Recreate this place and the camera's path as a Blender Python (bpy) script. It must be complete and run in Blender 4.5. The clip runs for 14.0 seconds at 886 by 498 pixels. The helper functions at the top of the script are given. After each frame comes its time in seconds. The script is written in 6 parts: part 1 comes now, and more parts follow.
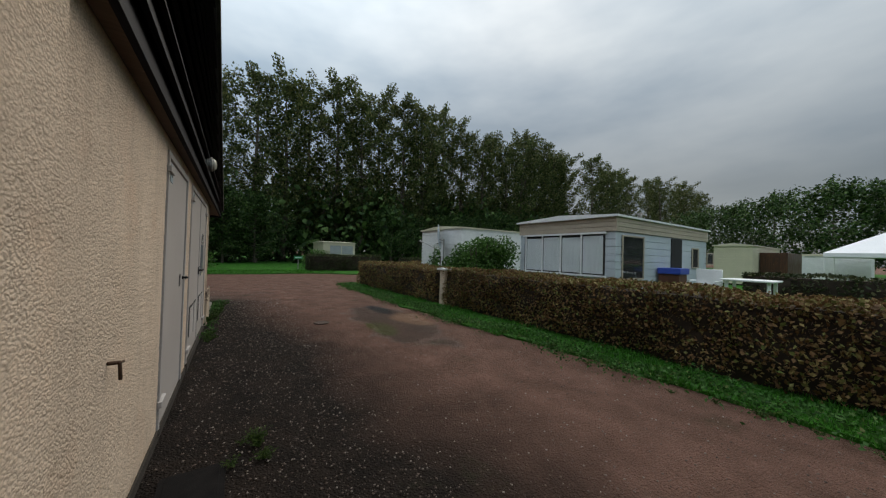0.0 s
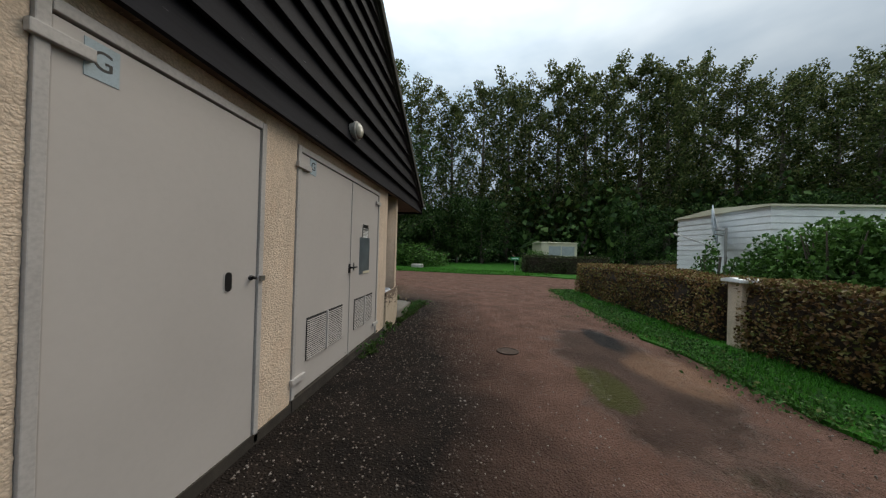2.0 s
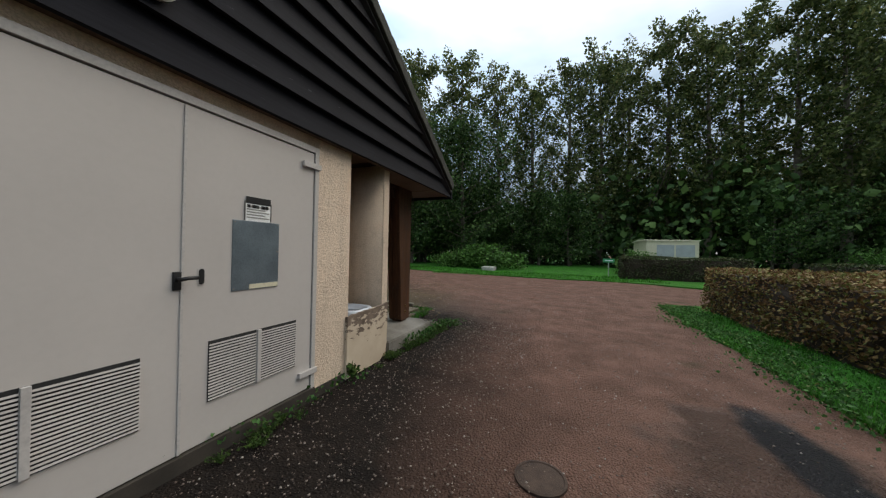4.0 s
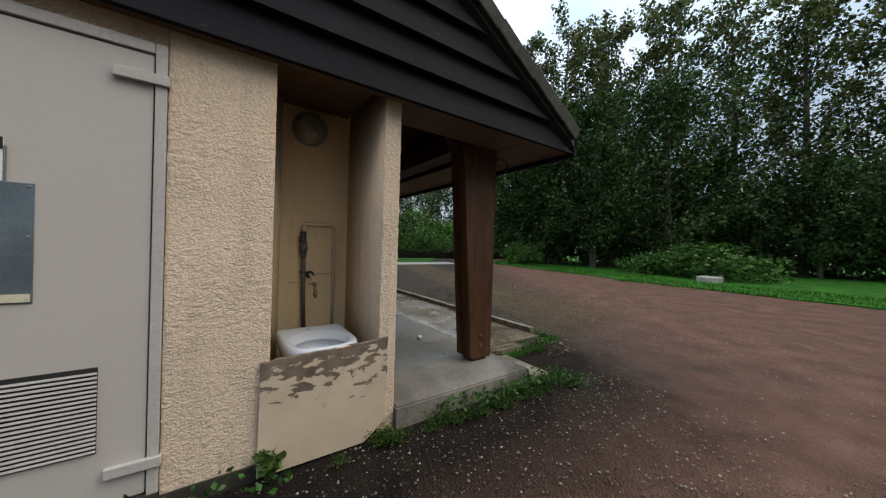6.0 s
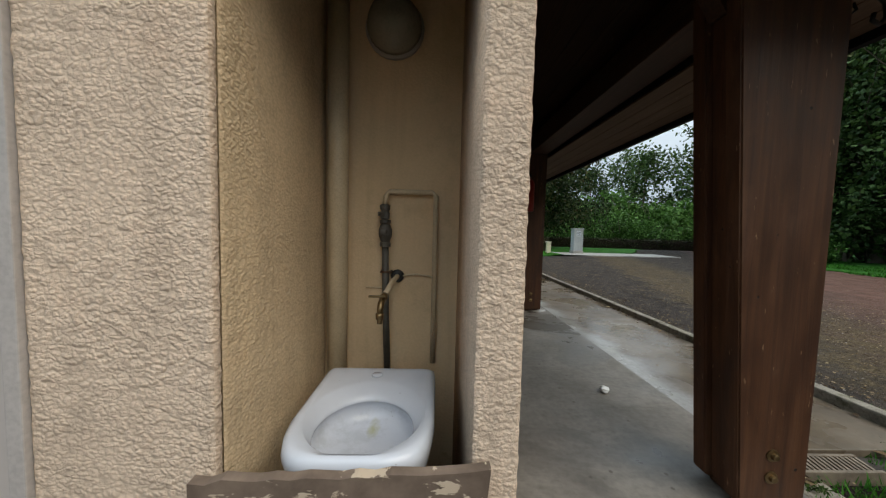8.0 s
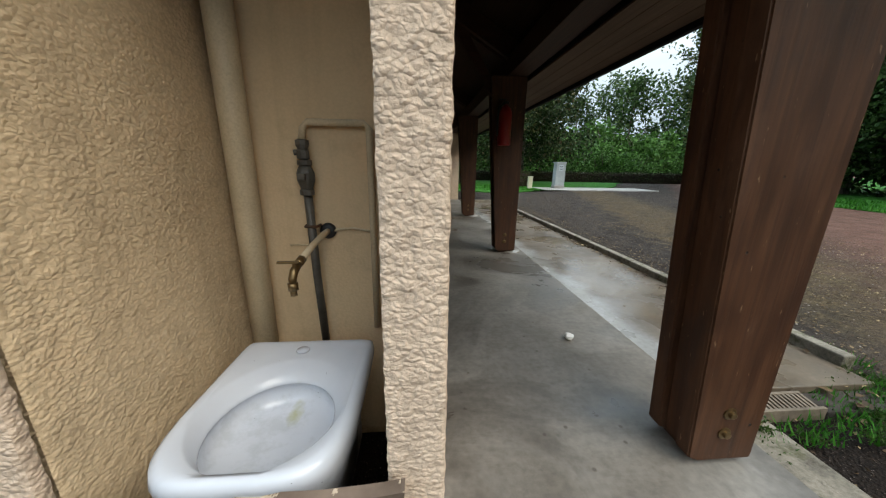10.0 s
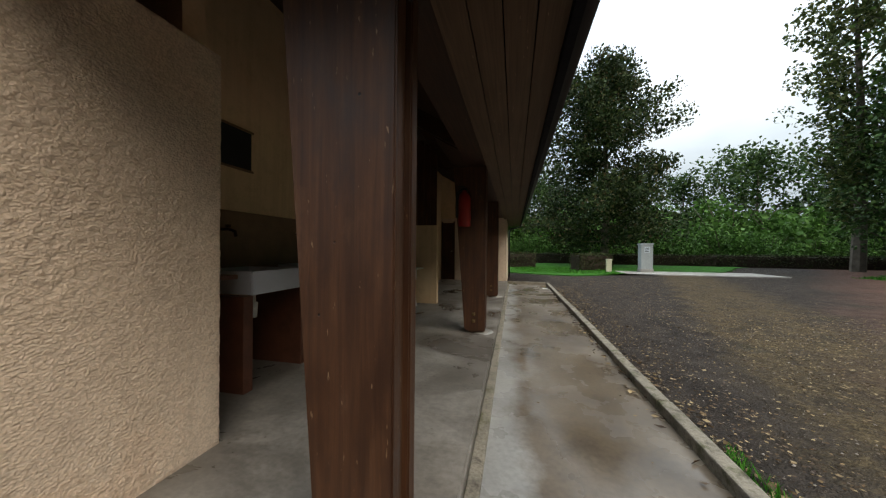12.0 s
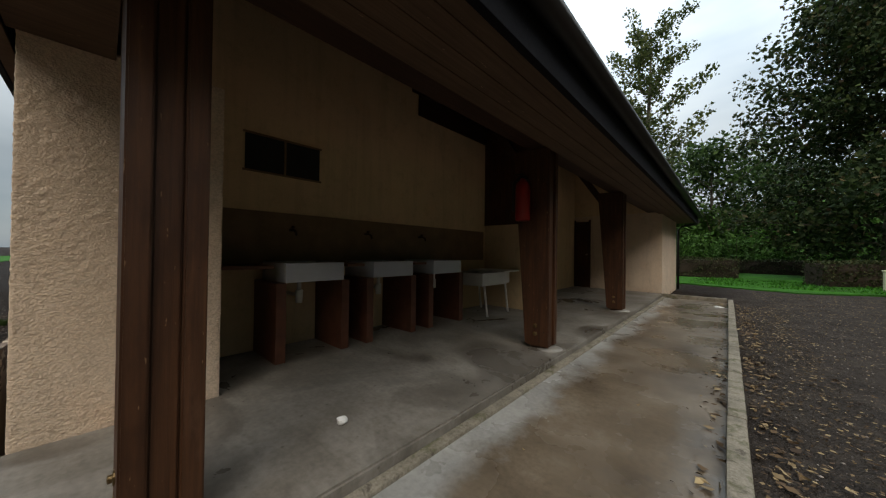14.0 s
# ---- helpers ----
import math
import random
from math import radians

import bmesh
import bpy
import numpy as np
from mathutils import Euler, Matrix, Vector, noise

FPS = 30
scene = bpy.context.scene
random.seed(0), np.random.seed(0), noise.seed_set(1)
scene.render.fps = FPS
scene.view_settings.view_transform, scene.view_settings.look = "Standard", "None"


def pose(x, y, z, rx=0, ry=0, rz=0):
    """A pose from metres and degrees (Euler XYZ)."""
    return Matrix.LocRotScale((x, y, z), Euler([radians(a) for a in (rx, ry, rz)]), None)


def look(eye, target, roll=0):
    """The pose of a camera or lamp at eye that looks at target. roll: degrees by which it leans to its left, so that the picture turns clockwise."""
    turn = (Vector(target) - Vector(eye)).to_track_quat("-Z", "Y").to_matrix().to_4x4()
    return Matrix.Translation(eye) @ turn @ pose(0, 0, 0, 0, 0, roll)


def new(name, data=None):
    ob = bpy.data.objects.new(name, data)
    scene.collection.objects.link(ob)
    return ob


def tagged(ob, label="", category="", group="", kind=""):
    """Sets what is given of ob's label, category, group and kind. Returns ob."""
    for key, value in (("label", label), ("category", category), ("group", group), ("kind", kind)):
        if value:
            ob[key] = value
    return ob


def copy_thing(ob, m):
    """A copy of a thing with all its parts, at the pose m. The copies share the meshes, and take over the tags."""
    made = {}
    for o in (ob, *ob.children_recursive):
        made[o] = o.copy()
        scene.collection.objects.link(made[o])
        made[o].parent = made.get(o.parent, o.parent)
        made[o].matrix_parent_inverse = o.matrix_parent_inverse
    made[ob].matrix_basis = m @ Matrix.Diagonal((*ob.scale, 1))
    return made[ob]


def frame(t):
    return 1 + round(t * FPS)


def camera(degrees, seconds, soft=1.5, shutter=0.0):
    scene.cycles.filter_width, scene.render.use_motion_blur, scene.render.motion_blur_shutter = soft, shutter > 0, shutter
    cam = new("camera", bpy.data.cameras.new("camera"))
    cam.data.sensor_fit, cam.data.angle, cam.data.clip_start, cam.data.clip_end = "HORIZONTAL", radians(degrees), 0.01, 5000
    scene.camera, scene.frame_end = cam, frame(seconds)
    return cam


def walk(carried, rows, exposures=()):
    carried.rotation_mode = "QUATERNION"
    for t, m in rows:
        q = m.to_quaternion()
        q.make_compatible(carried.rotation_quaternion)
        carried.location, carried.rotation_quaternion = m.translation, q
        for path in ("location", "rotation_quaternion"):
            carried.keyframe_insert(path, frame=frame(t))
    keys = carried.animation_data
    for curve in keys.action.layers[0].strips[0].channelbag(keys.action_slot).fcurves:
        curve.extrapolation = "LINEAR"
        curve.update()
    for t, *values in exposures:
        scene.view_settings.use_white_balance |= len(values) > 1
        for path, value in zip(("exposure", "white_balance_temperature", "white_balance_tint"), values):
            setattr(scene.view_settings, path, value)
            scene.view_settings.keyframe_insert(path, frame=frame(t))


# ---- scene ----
cam = camera(109.6, 14.0, 1.25)
PATH = [
    (0, (-7.484, -0.429, 1.359), (-5.817, -1.532, 1.394), 1.6),
    (0.5, (-6.994, -0.735, 1.321), (-5.12, -1.434, 1.347), 1.6),
    (1, (-6.429, -0.955, 1.298), (-4.455, -1.277, 1.32), 1.6),
    (1.5, (-5.918, -1.199, 1.29), (-3.918, -1.217, 1.303), 1.7),
    (2, (-5.351, -1.386, 1.268), (-3.362, -1.176, 1.278), 1.7),
    (2.5, (-4.785, -1.558, 1.258), (-2.819, -1.191, 1.262), 1.8),
    (2.7, (-4.573, -1.615, 1.248), (-2.617, -1.201, 1.255), 1.7),
    (4.8, (-2.077, -2.029, 1.223), (-0.371, -0.984, 1.221), 1.7),
    (5, (-1.839, -2.016, 1.212), (-0.194, -0.878, 1.207), 1.9),
    (5.5, (-1.284, -1.985, 1.197), (0.148, -0.588, 1.19), 1.8),
    (6, (-0.8, -1.853, 1.207), (0.338, -0.208, 1.195), 1.7),
    (6.5, (-0.43, -1.664, 1.17), (0.364, 0.172, 1.158), 1.4),
    (7, (-0.221, -1.395, 1.163), (0.207, 0.559, 1.147), 1.2),
    (7.5, (-0.128, -1.047, 1.156), (-0.004, 0.949, 1.135), 1.3),
    (7.7, (-0.099, -0.905, 1.165), (-0.058, 1.094, 1.118), 1.5),
    (9.8, (-0.058, -0.419, 1.213), (0.106, 1.487, 0.628), 1.0),
    (10, (0.085, -0.481, 1.213), (0.245, 1.445, 0.698), 0.9),
    (10.5, (0.464, -0.593, 1.204), (0.573, 1.367, 0.821), 0.8),
    (11, (0.887, -0.63, 1.192), (0.879, 1.353, 0.933), 0.9),
    (11.5, (1.268, -0.608, 1.198), (1.075, 1.378, 1.062), 0.7),
    (12, (1.674, -0.5, 1.179), (1.229, 1.45, 1.177), 0.4),
    (12.5, (2.016, -0.274, 1.193), (1.327, 1.604, 1.2), 0.6),
    (13, (2.316, -0.102, 1.199), (1.378, 1.665, 1.223), 0.4),
    (13.5, (2.551, 0.102, 1.122), (1.396, 1.734, 1.14), 0.6),
    (14, (2.655, 0.318, 1.118), (1.307, 1.795, 1.137), 0.7),
]
EXPOSURES = [(0.0, -0.29, 8200, 12), (1.5, -0.12, 8300, 12), (2.7, 0.02, 8000, 10), (5.0, 0.22, 8000, 12), (7.5, 0.32, 7900, 11),
             (10.0, 0.82, 7700, 9), (11.0, 0.78, 7700, 9), (12.0, 0.58, 8300, 12), (13.0, 0.34, 8400, 12), (14.0, 0.10, 8400, 12)]
walk(cam, [(t, look(eye, target, roll)) for t, eye, target, roll in PATH], EXPOSURES)

# ---- world and sun: an overcast sky, brighter overhead ----
SUN_EL, SUN_ROT = radians(48), radians(136)
world = bpy.data.worlds.new("overcast")
scene.world = world
world.use_nodes = True
wn, wl = world.node_tree.nodes, world.node_tree.links
wn.clear()
w_out = wn.new("ShaderNodeOutputWorld")
w_bg = wn.new("ShaderNodeBackground")
w_sky = wn.new("ShaderNodeTexSky")
w_sky.sky_type, w_sky.sun_disc = "NISHITA", False
w_sky.sun_elevation, w_sky.sun_rotation = SUN_EL, SUN_ROT
w_dim = wn.new("ShaderNodeVectorMath")
w_dim.operation = "SCALE"
w_dim.inputs["Scale"].default_value = 0.10
w_co = wn.new("ShaderNodeTexCoord")
w_sep = wn.new("ShaderNodeSeparateXYZ")
w_map = wn.new("ShaderNodeMapping")
w_map.inputs["Scale"].default_value = (1.0, 1.0, 2.6)
w_noise = wn.new("ShaderNodeTexNoise")
w_noise.inputs["Scale"].default_value = 1.5
w_noise.inputs["Detail"].default_value = 5
w_noise.inputs["Roughness"].default_value = 0.52
w_ramp = wn.new("ShaderNodeValToRGB")
w_ramp.color_ramp.elements[0].position, w_ramp.color_ramp.elements[0].color = 0.36, (0.33, 0.49, 0.70, 1)
w_ramp.color_ramp.elements[1].position, w_ramp.color_ramp.elements[1].color = 0.64, (0.64, 0.82, 1.04, 1)
w_zen = wn.new("ShaderNodeMapRange")
w_zen.inputs["From Min"].default_value, w_zen.inputs["From Max"].default_value = 0.18, 1.0
w_zen.inputs["To Min"].default_value, w_zen.inputs["To Max"].default_value = 0.63, 3.3
w_mul = wn.new("ShaderNodeVectorMath")
w_mul.operation = "SCALE"
w_mix = wn.new("ShaderNodeMixRGB")
w_mix.inputs["Fac"].default_value = 0.85
wl.new(w_co.outputs["Generated"], w_map.inputs["Vector"])
wl.new(w_co.outputs["Generated"], w_sep.inputs[0])
wl.new(w_map.outputs[0], w_noise.inputs["Vector"])
wl.new(w_noise.outputs["Fac"], w_ramp.inputs["Fac"])
wl.new(w_sep.outputs["Z"], w_zen.inputs["Value"])
wl.new(w_ramp.outputs["Color"], w_mul.inputs[0])
# the cloud is thinner towards the north, heavier towards the south
w_side = wn.new("ShaderNodeMapRange")
w_side.interpolation_type = "SMOOTHSTEP"
w_side.inputs["From Min"].default_value, w_side.inputs["From Max"].default_value = -0.95, 0.45
w_side.inputs["To Min"].default_value, w_side.inputs["To Max"].default_value = 0.66, 1.06
w_gain = wn.new("ShaderNodeMath")
w_gain.operation = "MULTIPLY"
wl.new(w_sep.outputs["Y"], w_side.inputs["Value"])
wl.new(w_zen.outputs["Result"], w_gain.inputs[0])
wl.new(w_side.outputs["Result"], w_gain.inputs[1])
wl.new(w_gain.outputs[0], w_mul.inputs["Scale"])
wl.new(w_sky.outputs["Color"], w_dim.inputs[0])
wl.new(w_dim.outputs[0], w_mix.inputs["Color1"])
wl.new(w_mul.outputs[0], w_mix.inputs["Color2"])
wl.new(w_mix.outputs["Color"], w_bg.inputs["Color"])
wl.new(w_bg.outputs[0], w_out.inputs["Surface"])

sun_data = bpy.data.lights.new("sun", "SUN")
sun_data.energy, sun_data.angle, sun_data.color = 1.5, radians(50), (1.0, 0.97, 0.92)
sun = new("sun", sun_data)
sun.matrix_world = look((10.0, -10.5, 16.0), (0.0, 0.0, 0.0))


# ---- materials ----
class Nodes:
    """A principled material with a few short-hands."""

    def __init__(self, name, rough=0.7, metal=0.0, spec=0.5):
        self.mat = bpy.data.materials.new(name)
        self.mat.use_nodes = True
        self.t = self.mat.node_tree
        self.b = self.t.nodes["Principled BSDF"]
        self.b.inputs["Roughness"].default_value = rough
        self.b.inputs["Metallic"].default_value = metal
        self.b.inputs["Specular IOR Level"].default_value = spec
        self.co = self.t.nodes.new("ShaderNodeTexCoord").outputs["Object"]

    def link(self, a, b):
        self.t.links.new(a, b)

    def scaled(self, sx, sy, sz):
        m = self.t.nodes.new("ShaderNodeMapping")
        m.inputs["Scale"].default_value = (sx, sy, sz)
        self.link(self.co, m.inputs["Vector"])
        return m.outputs[0]

    def noise(self, scale, detail=4, rough=0.55, co=None, distort=0.0):
        n = self.t.nodes.new("ShaderNodeTexNoise")
        n.inputs["Scale"].default_value = scale
        n.inputs["Detail"].default_value = detail
        n.inputs["Roughness"].default_value = rough
        n.inputs["Distortion"].default_value = distort
        self.link(co or self.co, n.inputs["Vector"])
        return n.outputs["Fac"]

    def voronoi(self, scale, out="Distance", co=None):
        n = self.t.nodes.new("ShaderNodeTexVoronoi")
        n.inputs["Scale"].default_value = scale
        self.link(co or self.co, n.inputs["Vector"])
        return n.outputs[out]

    def ramp(self, fac, *stops):
        r = self.t.nodes.new("ShaderNodeValToRGB")
        e = r.color_ramp.elements
        while len(e) < len(stops):
            e.new(0.5)
        for k, (p, c) in enumerate(stops):
            e[k].position = p
            e[k].color = (*c, 1) if isinstance(c, tuple) else (c, c, c, 1)
        self.link(fac, r.inputs["Fac"])
        return r.outputs["Color"]

    def mix(self, fac, a, b, blend="MIX"):
        m = self.t.nodes.new("ShaderNodeMixRGB")
        m.blend_type = blend
        for key, v in (("Fac", fac), ("Color1", a), ("Color2", b)):
            if isinstance(v, tuple):
                m.inputs[key].default_value = (*v, 1)
            elif isinstance(v, (int, float)):
                m.inputs[key].default_value = v if key == "Fac" else (v, v, v, 1)
            else:
                self.link(v, m.inputs[key])
        return m.outputs["Color"]

    def math(self, op, a, b=0.0):
        m = self.t.nodes.new("ShaderNodeMath")
        m.operation = op
        for k, v in enumerate((a, b)):
            if isinstance(v, (int, float)):
                m.inputs[k].default_value = v
            else:
                self.link(v, m.inputs[k])
        return m.outputs[0]

    def xyz(self):
        n = self.t.nodes.new("ShaderNodeSeparateXYZ")
        self.link(self.co, n.inputs[0])
        return n.outputs

    def random(self, island=False):
        if island:
            return self.t.nodes.new("ShaderNodeNewGeometry").outputs["Random Per Island"]
        return self.t.nodes.new("ShaderNodeObjectInfo").outputs["Random"]

    def color(self, c):
        self.link(c, self.b.inputs["Base Color"])
        return self

    def rough(self, c):
        self.link(c, self.b.inputs["Roughness"])
        return self

    def bump(self, h, strength=0.5, dist=0.01):
        n = self.t.nodes.new("ShaderNodeBump")
        n.inputs["Strength"].default_value = strength
        n.inputs["Distance"].default_value = dist
        self.link(h, n.inputs["Height"])
        self.link(n.outputs[0], self.b.inputs["Normal"])
        return self


def soft_paint(name, base, var=0.12, rough=0.6, bump=0.15, scale=2.0, metal=0.0, spec=0.4, speck=0.82):
    """A plain surface with faint blotches, grime specks and fine relief."""
    n = Nodes(name, rough, metal, spec)
    lo = tuple(c * (1 - var) for c in base)
    hi = tuple(min(1, c * (1 + var * 0.6)) for c in base)
    big = n.ramp(n.noise(scale, 5), (0.3, lo), (0.7, hi))
    fine = n.ramp(n.noise(scale * 22, 3), (0.25, speck), (0.6, 1.0))
    n.color(n.mix(1.0, big, fine, "MULTIPLY"))
    n.bump(n.noise(scale * 40, 3), bump, 0.004)
    return n.mat


def roughcast(name, base, strength):
    """Thrown render: lumps and pits, pit shade put into the colour, browner and darker patches towards the foot,
    pinkish weathered areas.
    """
    n = Nodes(name, 0.92, 0, 0.18)
    big = n.ramp(n.noise(1.1, 5), (0.3, tuple(c * 0.86 for c in base)), (0.7, tuple(c * 1.05 for c in base)))
    pink = n.mix(n.ramp(n.noise(2.3, 4), (0.55, 0.0), (0.75, 0.45)), big, (base[0] * 1.0, base[1] * 0.86, base[2] * 0.78))
    flat = n.scaled(1.0, 1.0, 1.25)
    shake = n.t.nodes.new("ShaderNodeTexNoise")
    shake.inputs["Scale"].default_value = 42.0
    n.link(flat, shake.inputs["Vector"])
    wob = n.t.nodes.new("ShaderNodeVectorMath")
    wob.operation = "MULTIPLY_ADD"
    n.link(shake.outputs["Color"], wob.inputs[0])
    wob.inputs[1].default_value = (0.020, 0.020, 0.020)
    n.link(flat, wob.inputs[2])
    lumps = n.math("SUBTRACT", 1.0, n.voronoi(80, co=wob.outputs[0]))
    grit = n.noise(150, 4, 0.7, flat)
    relief = n.math("ADD", n.math("MULTIPLY", lumps, 0.75), n.math("MULTIPLY", grit, 0.40))
    # pits darkened in the base colour, adding relief shade beyond the bump
    hollow = n.ramp(relief, (0.42, 1.0 - 0.18 * strength), (0.72, 1.0))
    dirt = n.ramp(n.noise(6, 6, 0.7), (0.30, 0.75), (0.48, 1.0))
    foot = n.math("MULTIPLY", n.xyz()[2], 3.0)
    # browner, darker tone towards the bottom, broken up by noise
    low_tone = n.ramp(n.math("ADD", foot, n.math("MULTIPLY", n.noise(5, 6, 0.7), 1.7)), (0.75, (0.60, 0.52, 0.43)), (1.1, 1.0))
    streak = n.ramp(n.noise(1.0, 5, 0.65, n.scaled(9.0, 9.0, 0.55)), (0.34, 0.80), (0.50, 1.0))
    c = n.mix(1.0, pink, hollow, "MULTIPLY")
    c = n.mix(0.6, c, dirt, "MULTIPLY")
    c = n.mix(0.5, c, streak, "MULTIPLY")
    n.color(n.mix(1.0, c, low_tone, "MULTIPLY"))
    worn = n.ramp(n.noise(2.6, 4), (0.30, 0.40), (0.60, 1.0))
    n.bump(n.math("MULTIPLY", relief, worn), 0.62 * strength, 0.011)
    return n.mat


def wood(name, dark, light, axis, rough=0.6, band=55.0, spec=0.35):
    n = Nodes(name, rough, 0, spec)
    st = [band, band, band]
    st[axis] = 1.6
    co = n.scaled(*st)
    grain = n.noise(1.0, 5, 0.6, co, 0.8)
    blot = n.noise(1.7, 4)
    c = n.ramp(grain, (0.3, dark), (0.72, light))
    c = n.mix(n.ramp(blot, (0.35, 0.0), (0.75, 0.55)), c, tuple(d * 0.7 for d in dark))
    st2 = [90.0, 90.0, 90.0]
    st2[axis] = 14.0
    nick = n.ramp(n.noise(0.8, 2, 0.5, n.scaled(*st2)), (0.735, 0.0), (0.76, 0.5))
    n.color(n.mix(nick, c, tuple(min(1, l * 3 + 0.05) for l in light)))
    n.bump(grain, 0.25, 0.004)
    return n.mat


def leafy(name, stops, rough=0.55, trans=0.25):
    """Leaves whose tint varies from one to the next; some light goes through."""
    n = Nodes(name, rough, 0, 0.15)
    c = n.ramp(n.random(True), *stops)
    big = n.ramp(n.noise(0.35, 3), (0.3, 0.7), (0.7, 1.15))
    c = n.mix(1.0, c, big, "MULTIPLY")
    n.color(c)
    t = n.t.nodes.new("ShaderNodeBsdfTranslucent")
    n.link(c, t.inputs["Color"])
    m = n.t.nodes.new("ShaderNodeMixShader")
    m.inputs[0].default_value = trans
    n.link(n.b.outputs[0], m.inputs[1])
    n.link(t.outputs[0], m.inputs[2])
    n.link(m.outputs[0], n.t.nodes["Material Output"].inputs["Surface"])
    return n.mat


M = {}
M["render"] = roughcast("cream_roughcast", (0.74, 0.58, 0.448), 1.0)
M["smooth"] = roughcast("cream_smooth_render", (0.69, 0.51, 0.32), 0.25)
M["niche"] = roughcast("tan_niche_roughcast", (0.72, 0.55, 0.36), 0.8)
M["door"] = soft_paint("grey_door_paint", (0.47, 0.43, 0.405), 0.06, 0.5, 0.03, 1.2, speck=0.97)
M["frame"] = soft_paint("grey_frame_paint", (0.465, 0.432, 0.412), 0.08, 0.45, 0.08, 3)
M["plate"] = soft_paint("galvanised_plate", (0.22, 0.27, 0.31), 0.25, 0.38, 0.05, 5, 0.7)
M["black"] = soft_paint("black_plastic", (0.012, 0.012, 0.013), 0.3, 0.45, 0.1, 8)
M["steel"] = soft_paint("dull_steel", (0.35, 0.34, 0.32), 0.3, 0.42, 0.1, 12, 0.9)
M["brass"] = soft_paint("tarnished_brass", (0.22, 0.15, 0.075), 0.3, 0.38, 0.1, 14, 0.9)
M["rust"] = soft_paint("rusty_steel", (0.10, 0.055, 0.035), 0.5, 0.8, 0.3, 14, 0.4)
M["clad"] = wood("dark_stained_cladding", (0.006, 0.006, 0.009), (0.013, 0.013, 0.017), 0, 0.8, 40, 0.12)
M["verge"] = soft_paint("weathered_roof_edge", (0.040, 0.040, 0.032), 0.5, 0.9, 0.6, 9)
M["roof"] = soft_paint("dark_roof_slate", (0.05, 0.05, 0.055), 0.3, 0.7, 0.4, 5)
M["wood_y"] = wood("stained_timber_long", (0.028, 0.013, 0.008), (0.070, 0.032, 0.018), 1)
M["wood_x"] = wood("stained_timber_cross", (0.028, 0.013, 0.008), (0.070, 0.032, 0.018), 0)
M["soffit"] = wood("soffit_board", (0.085, 0.052, 0.032), (0.150, 0.094, 0.060), 1, 0.7)
M["ceramic"] = soft_paint("white_ceramic", (0.52, 0.55, 0.61), 0.05, 0.14, 0.0, 4, speck=0.98)


def stained_ceramic():
    """Glazed white ware with a yellow lime streak down the back of the bowl and a few dark specks."""
    n = Nodes("stained_white_ceramic", 0.16, 0, 0.5)
    x, y, z = n.xyz()
    c = n.ramp(n.noise(5, 4), (0.3, (0.49, 0.52, 0.575)), (0.7, (0.545, 0.575, 0.63)))
    dx = n.math("MULTIPLY", n.math("ADD", x, 0.29), 30.0)
    dy = n.math("MULTIPLY", n.math("SUBTRACT", y, 0.345), 16.0)
    spread = n.math("ADD", n.math("ADD", n.math("MULTIPLY", dx, dx), n.math("MULTIPLY", dy, dy)), n.math("MULTIPLY", n.noise(40, 4), 0.9))
    low = n.ramp(z, (0.545, 1.0), (0.562, 0.0))
    c = n.mix(n.math("MULTIPLY", n.ramp(spread, (0.35, 0.75), (1.2, 0.0)), low), c, (0.34, 0.33, 0.12))
    tide = n.ramp(n.noise(12, 5, 0.7), (0.50, 0.0), (0.64, 0.35))
    c = n.mix(n.math("MULTIPLY", tide, low), c, (0.33, 0.35, 0.37))
    speck = n.ramp(n.voronoi(26), (0.030, 0.85), (0.045, 0.0))
    n.color(n.mix(speck, c, (0.06, 0.05, 0.045)))
    return n.mat


M["bowl"] = stained_ceramic()
M["enamel"] = soft_paint("white_enamel", (0.70, 0.69, 0.66), 0.08, 0.3, 0.04, 4)
M["pvc"] = soft_paint("cream_pipe_paint", (0.56, 0.45, 0.30), 0.15, 0.5, 0.1, 6)
M["red"] = soft_paint("red_enamel", (0.28, 0.014, 0.012), 0.1, 0.35, 0.02, 5)
M["blue"] = soft_paint("blue_plastic", (0.03, 0.08, 0.42), 0.1, 0.4, 0.02, 5)
M["white"] = soft_paint("white_plastic", (0.84, 0.84, 0.83), 0.08, 0.45, 0.03, 4)
M["beige"] = soft_paint("beige_cladding", (0.48, 0.40, 0.31), 0.1, 0.55, 0.05, 2)
M["bluewhite"] = soft_paint("pale_blue_cladding", (0.52, 0.58, 0.62), 0.08, 0.5, 0.05, 2)
M["cream"] = soft_paint("cream_caravan_skin", (0.62, 0.57, 0.42), 0.08, 0.5, 0.05, 2)
M["dark_in"] = soft_paint("dark_interior", (0.02, 0.02, 0.02), 0.3, 0.8, 0.1, 3)
M["brown_tile"] = soft_paint("brown_tiled_pier", (0.125, 0.046, 0.027), 0.3, 0.5, 0.2, 9)
M["dado"] = soft_paint("brown_splashback", (0.22, 0.135, 0.075), 0.2, 0.45, 0.1, 5)
M["stone"] = soft_paint("grey_stone", (0.36, 0.34, 0.30), 0.3, 0.9, 0.5, 7)
M["green"] = soft_paint("green_sign_paint", (0.03, 0.28, 0.12), 0.1, 0.5, 0.02, 5)
M["paper"] = soft_paint("white_litter", (0.8, 0.8, 0.78), 0.08, 0.8, 0.3, 30)
M["canvas"] = soft_paint("white_canvas", (0.84, 0.84, 0.85), 0.06, 0.8, 0.1, 2)
M["lamp_grey"] = soft_paint("grey_lamp_body", (0.30, 0.29, 0.27), 0.2, 0.5, 0.1, 9)
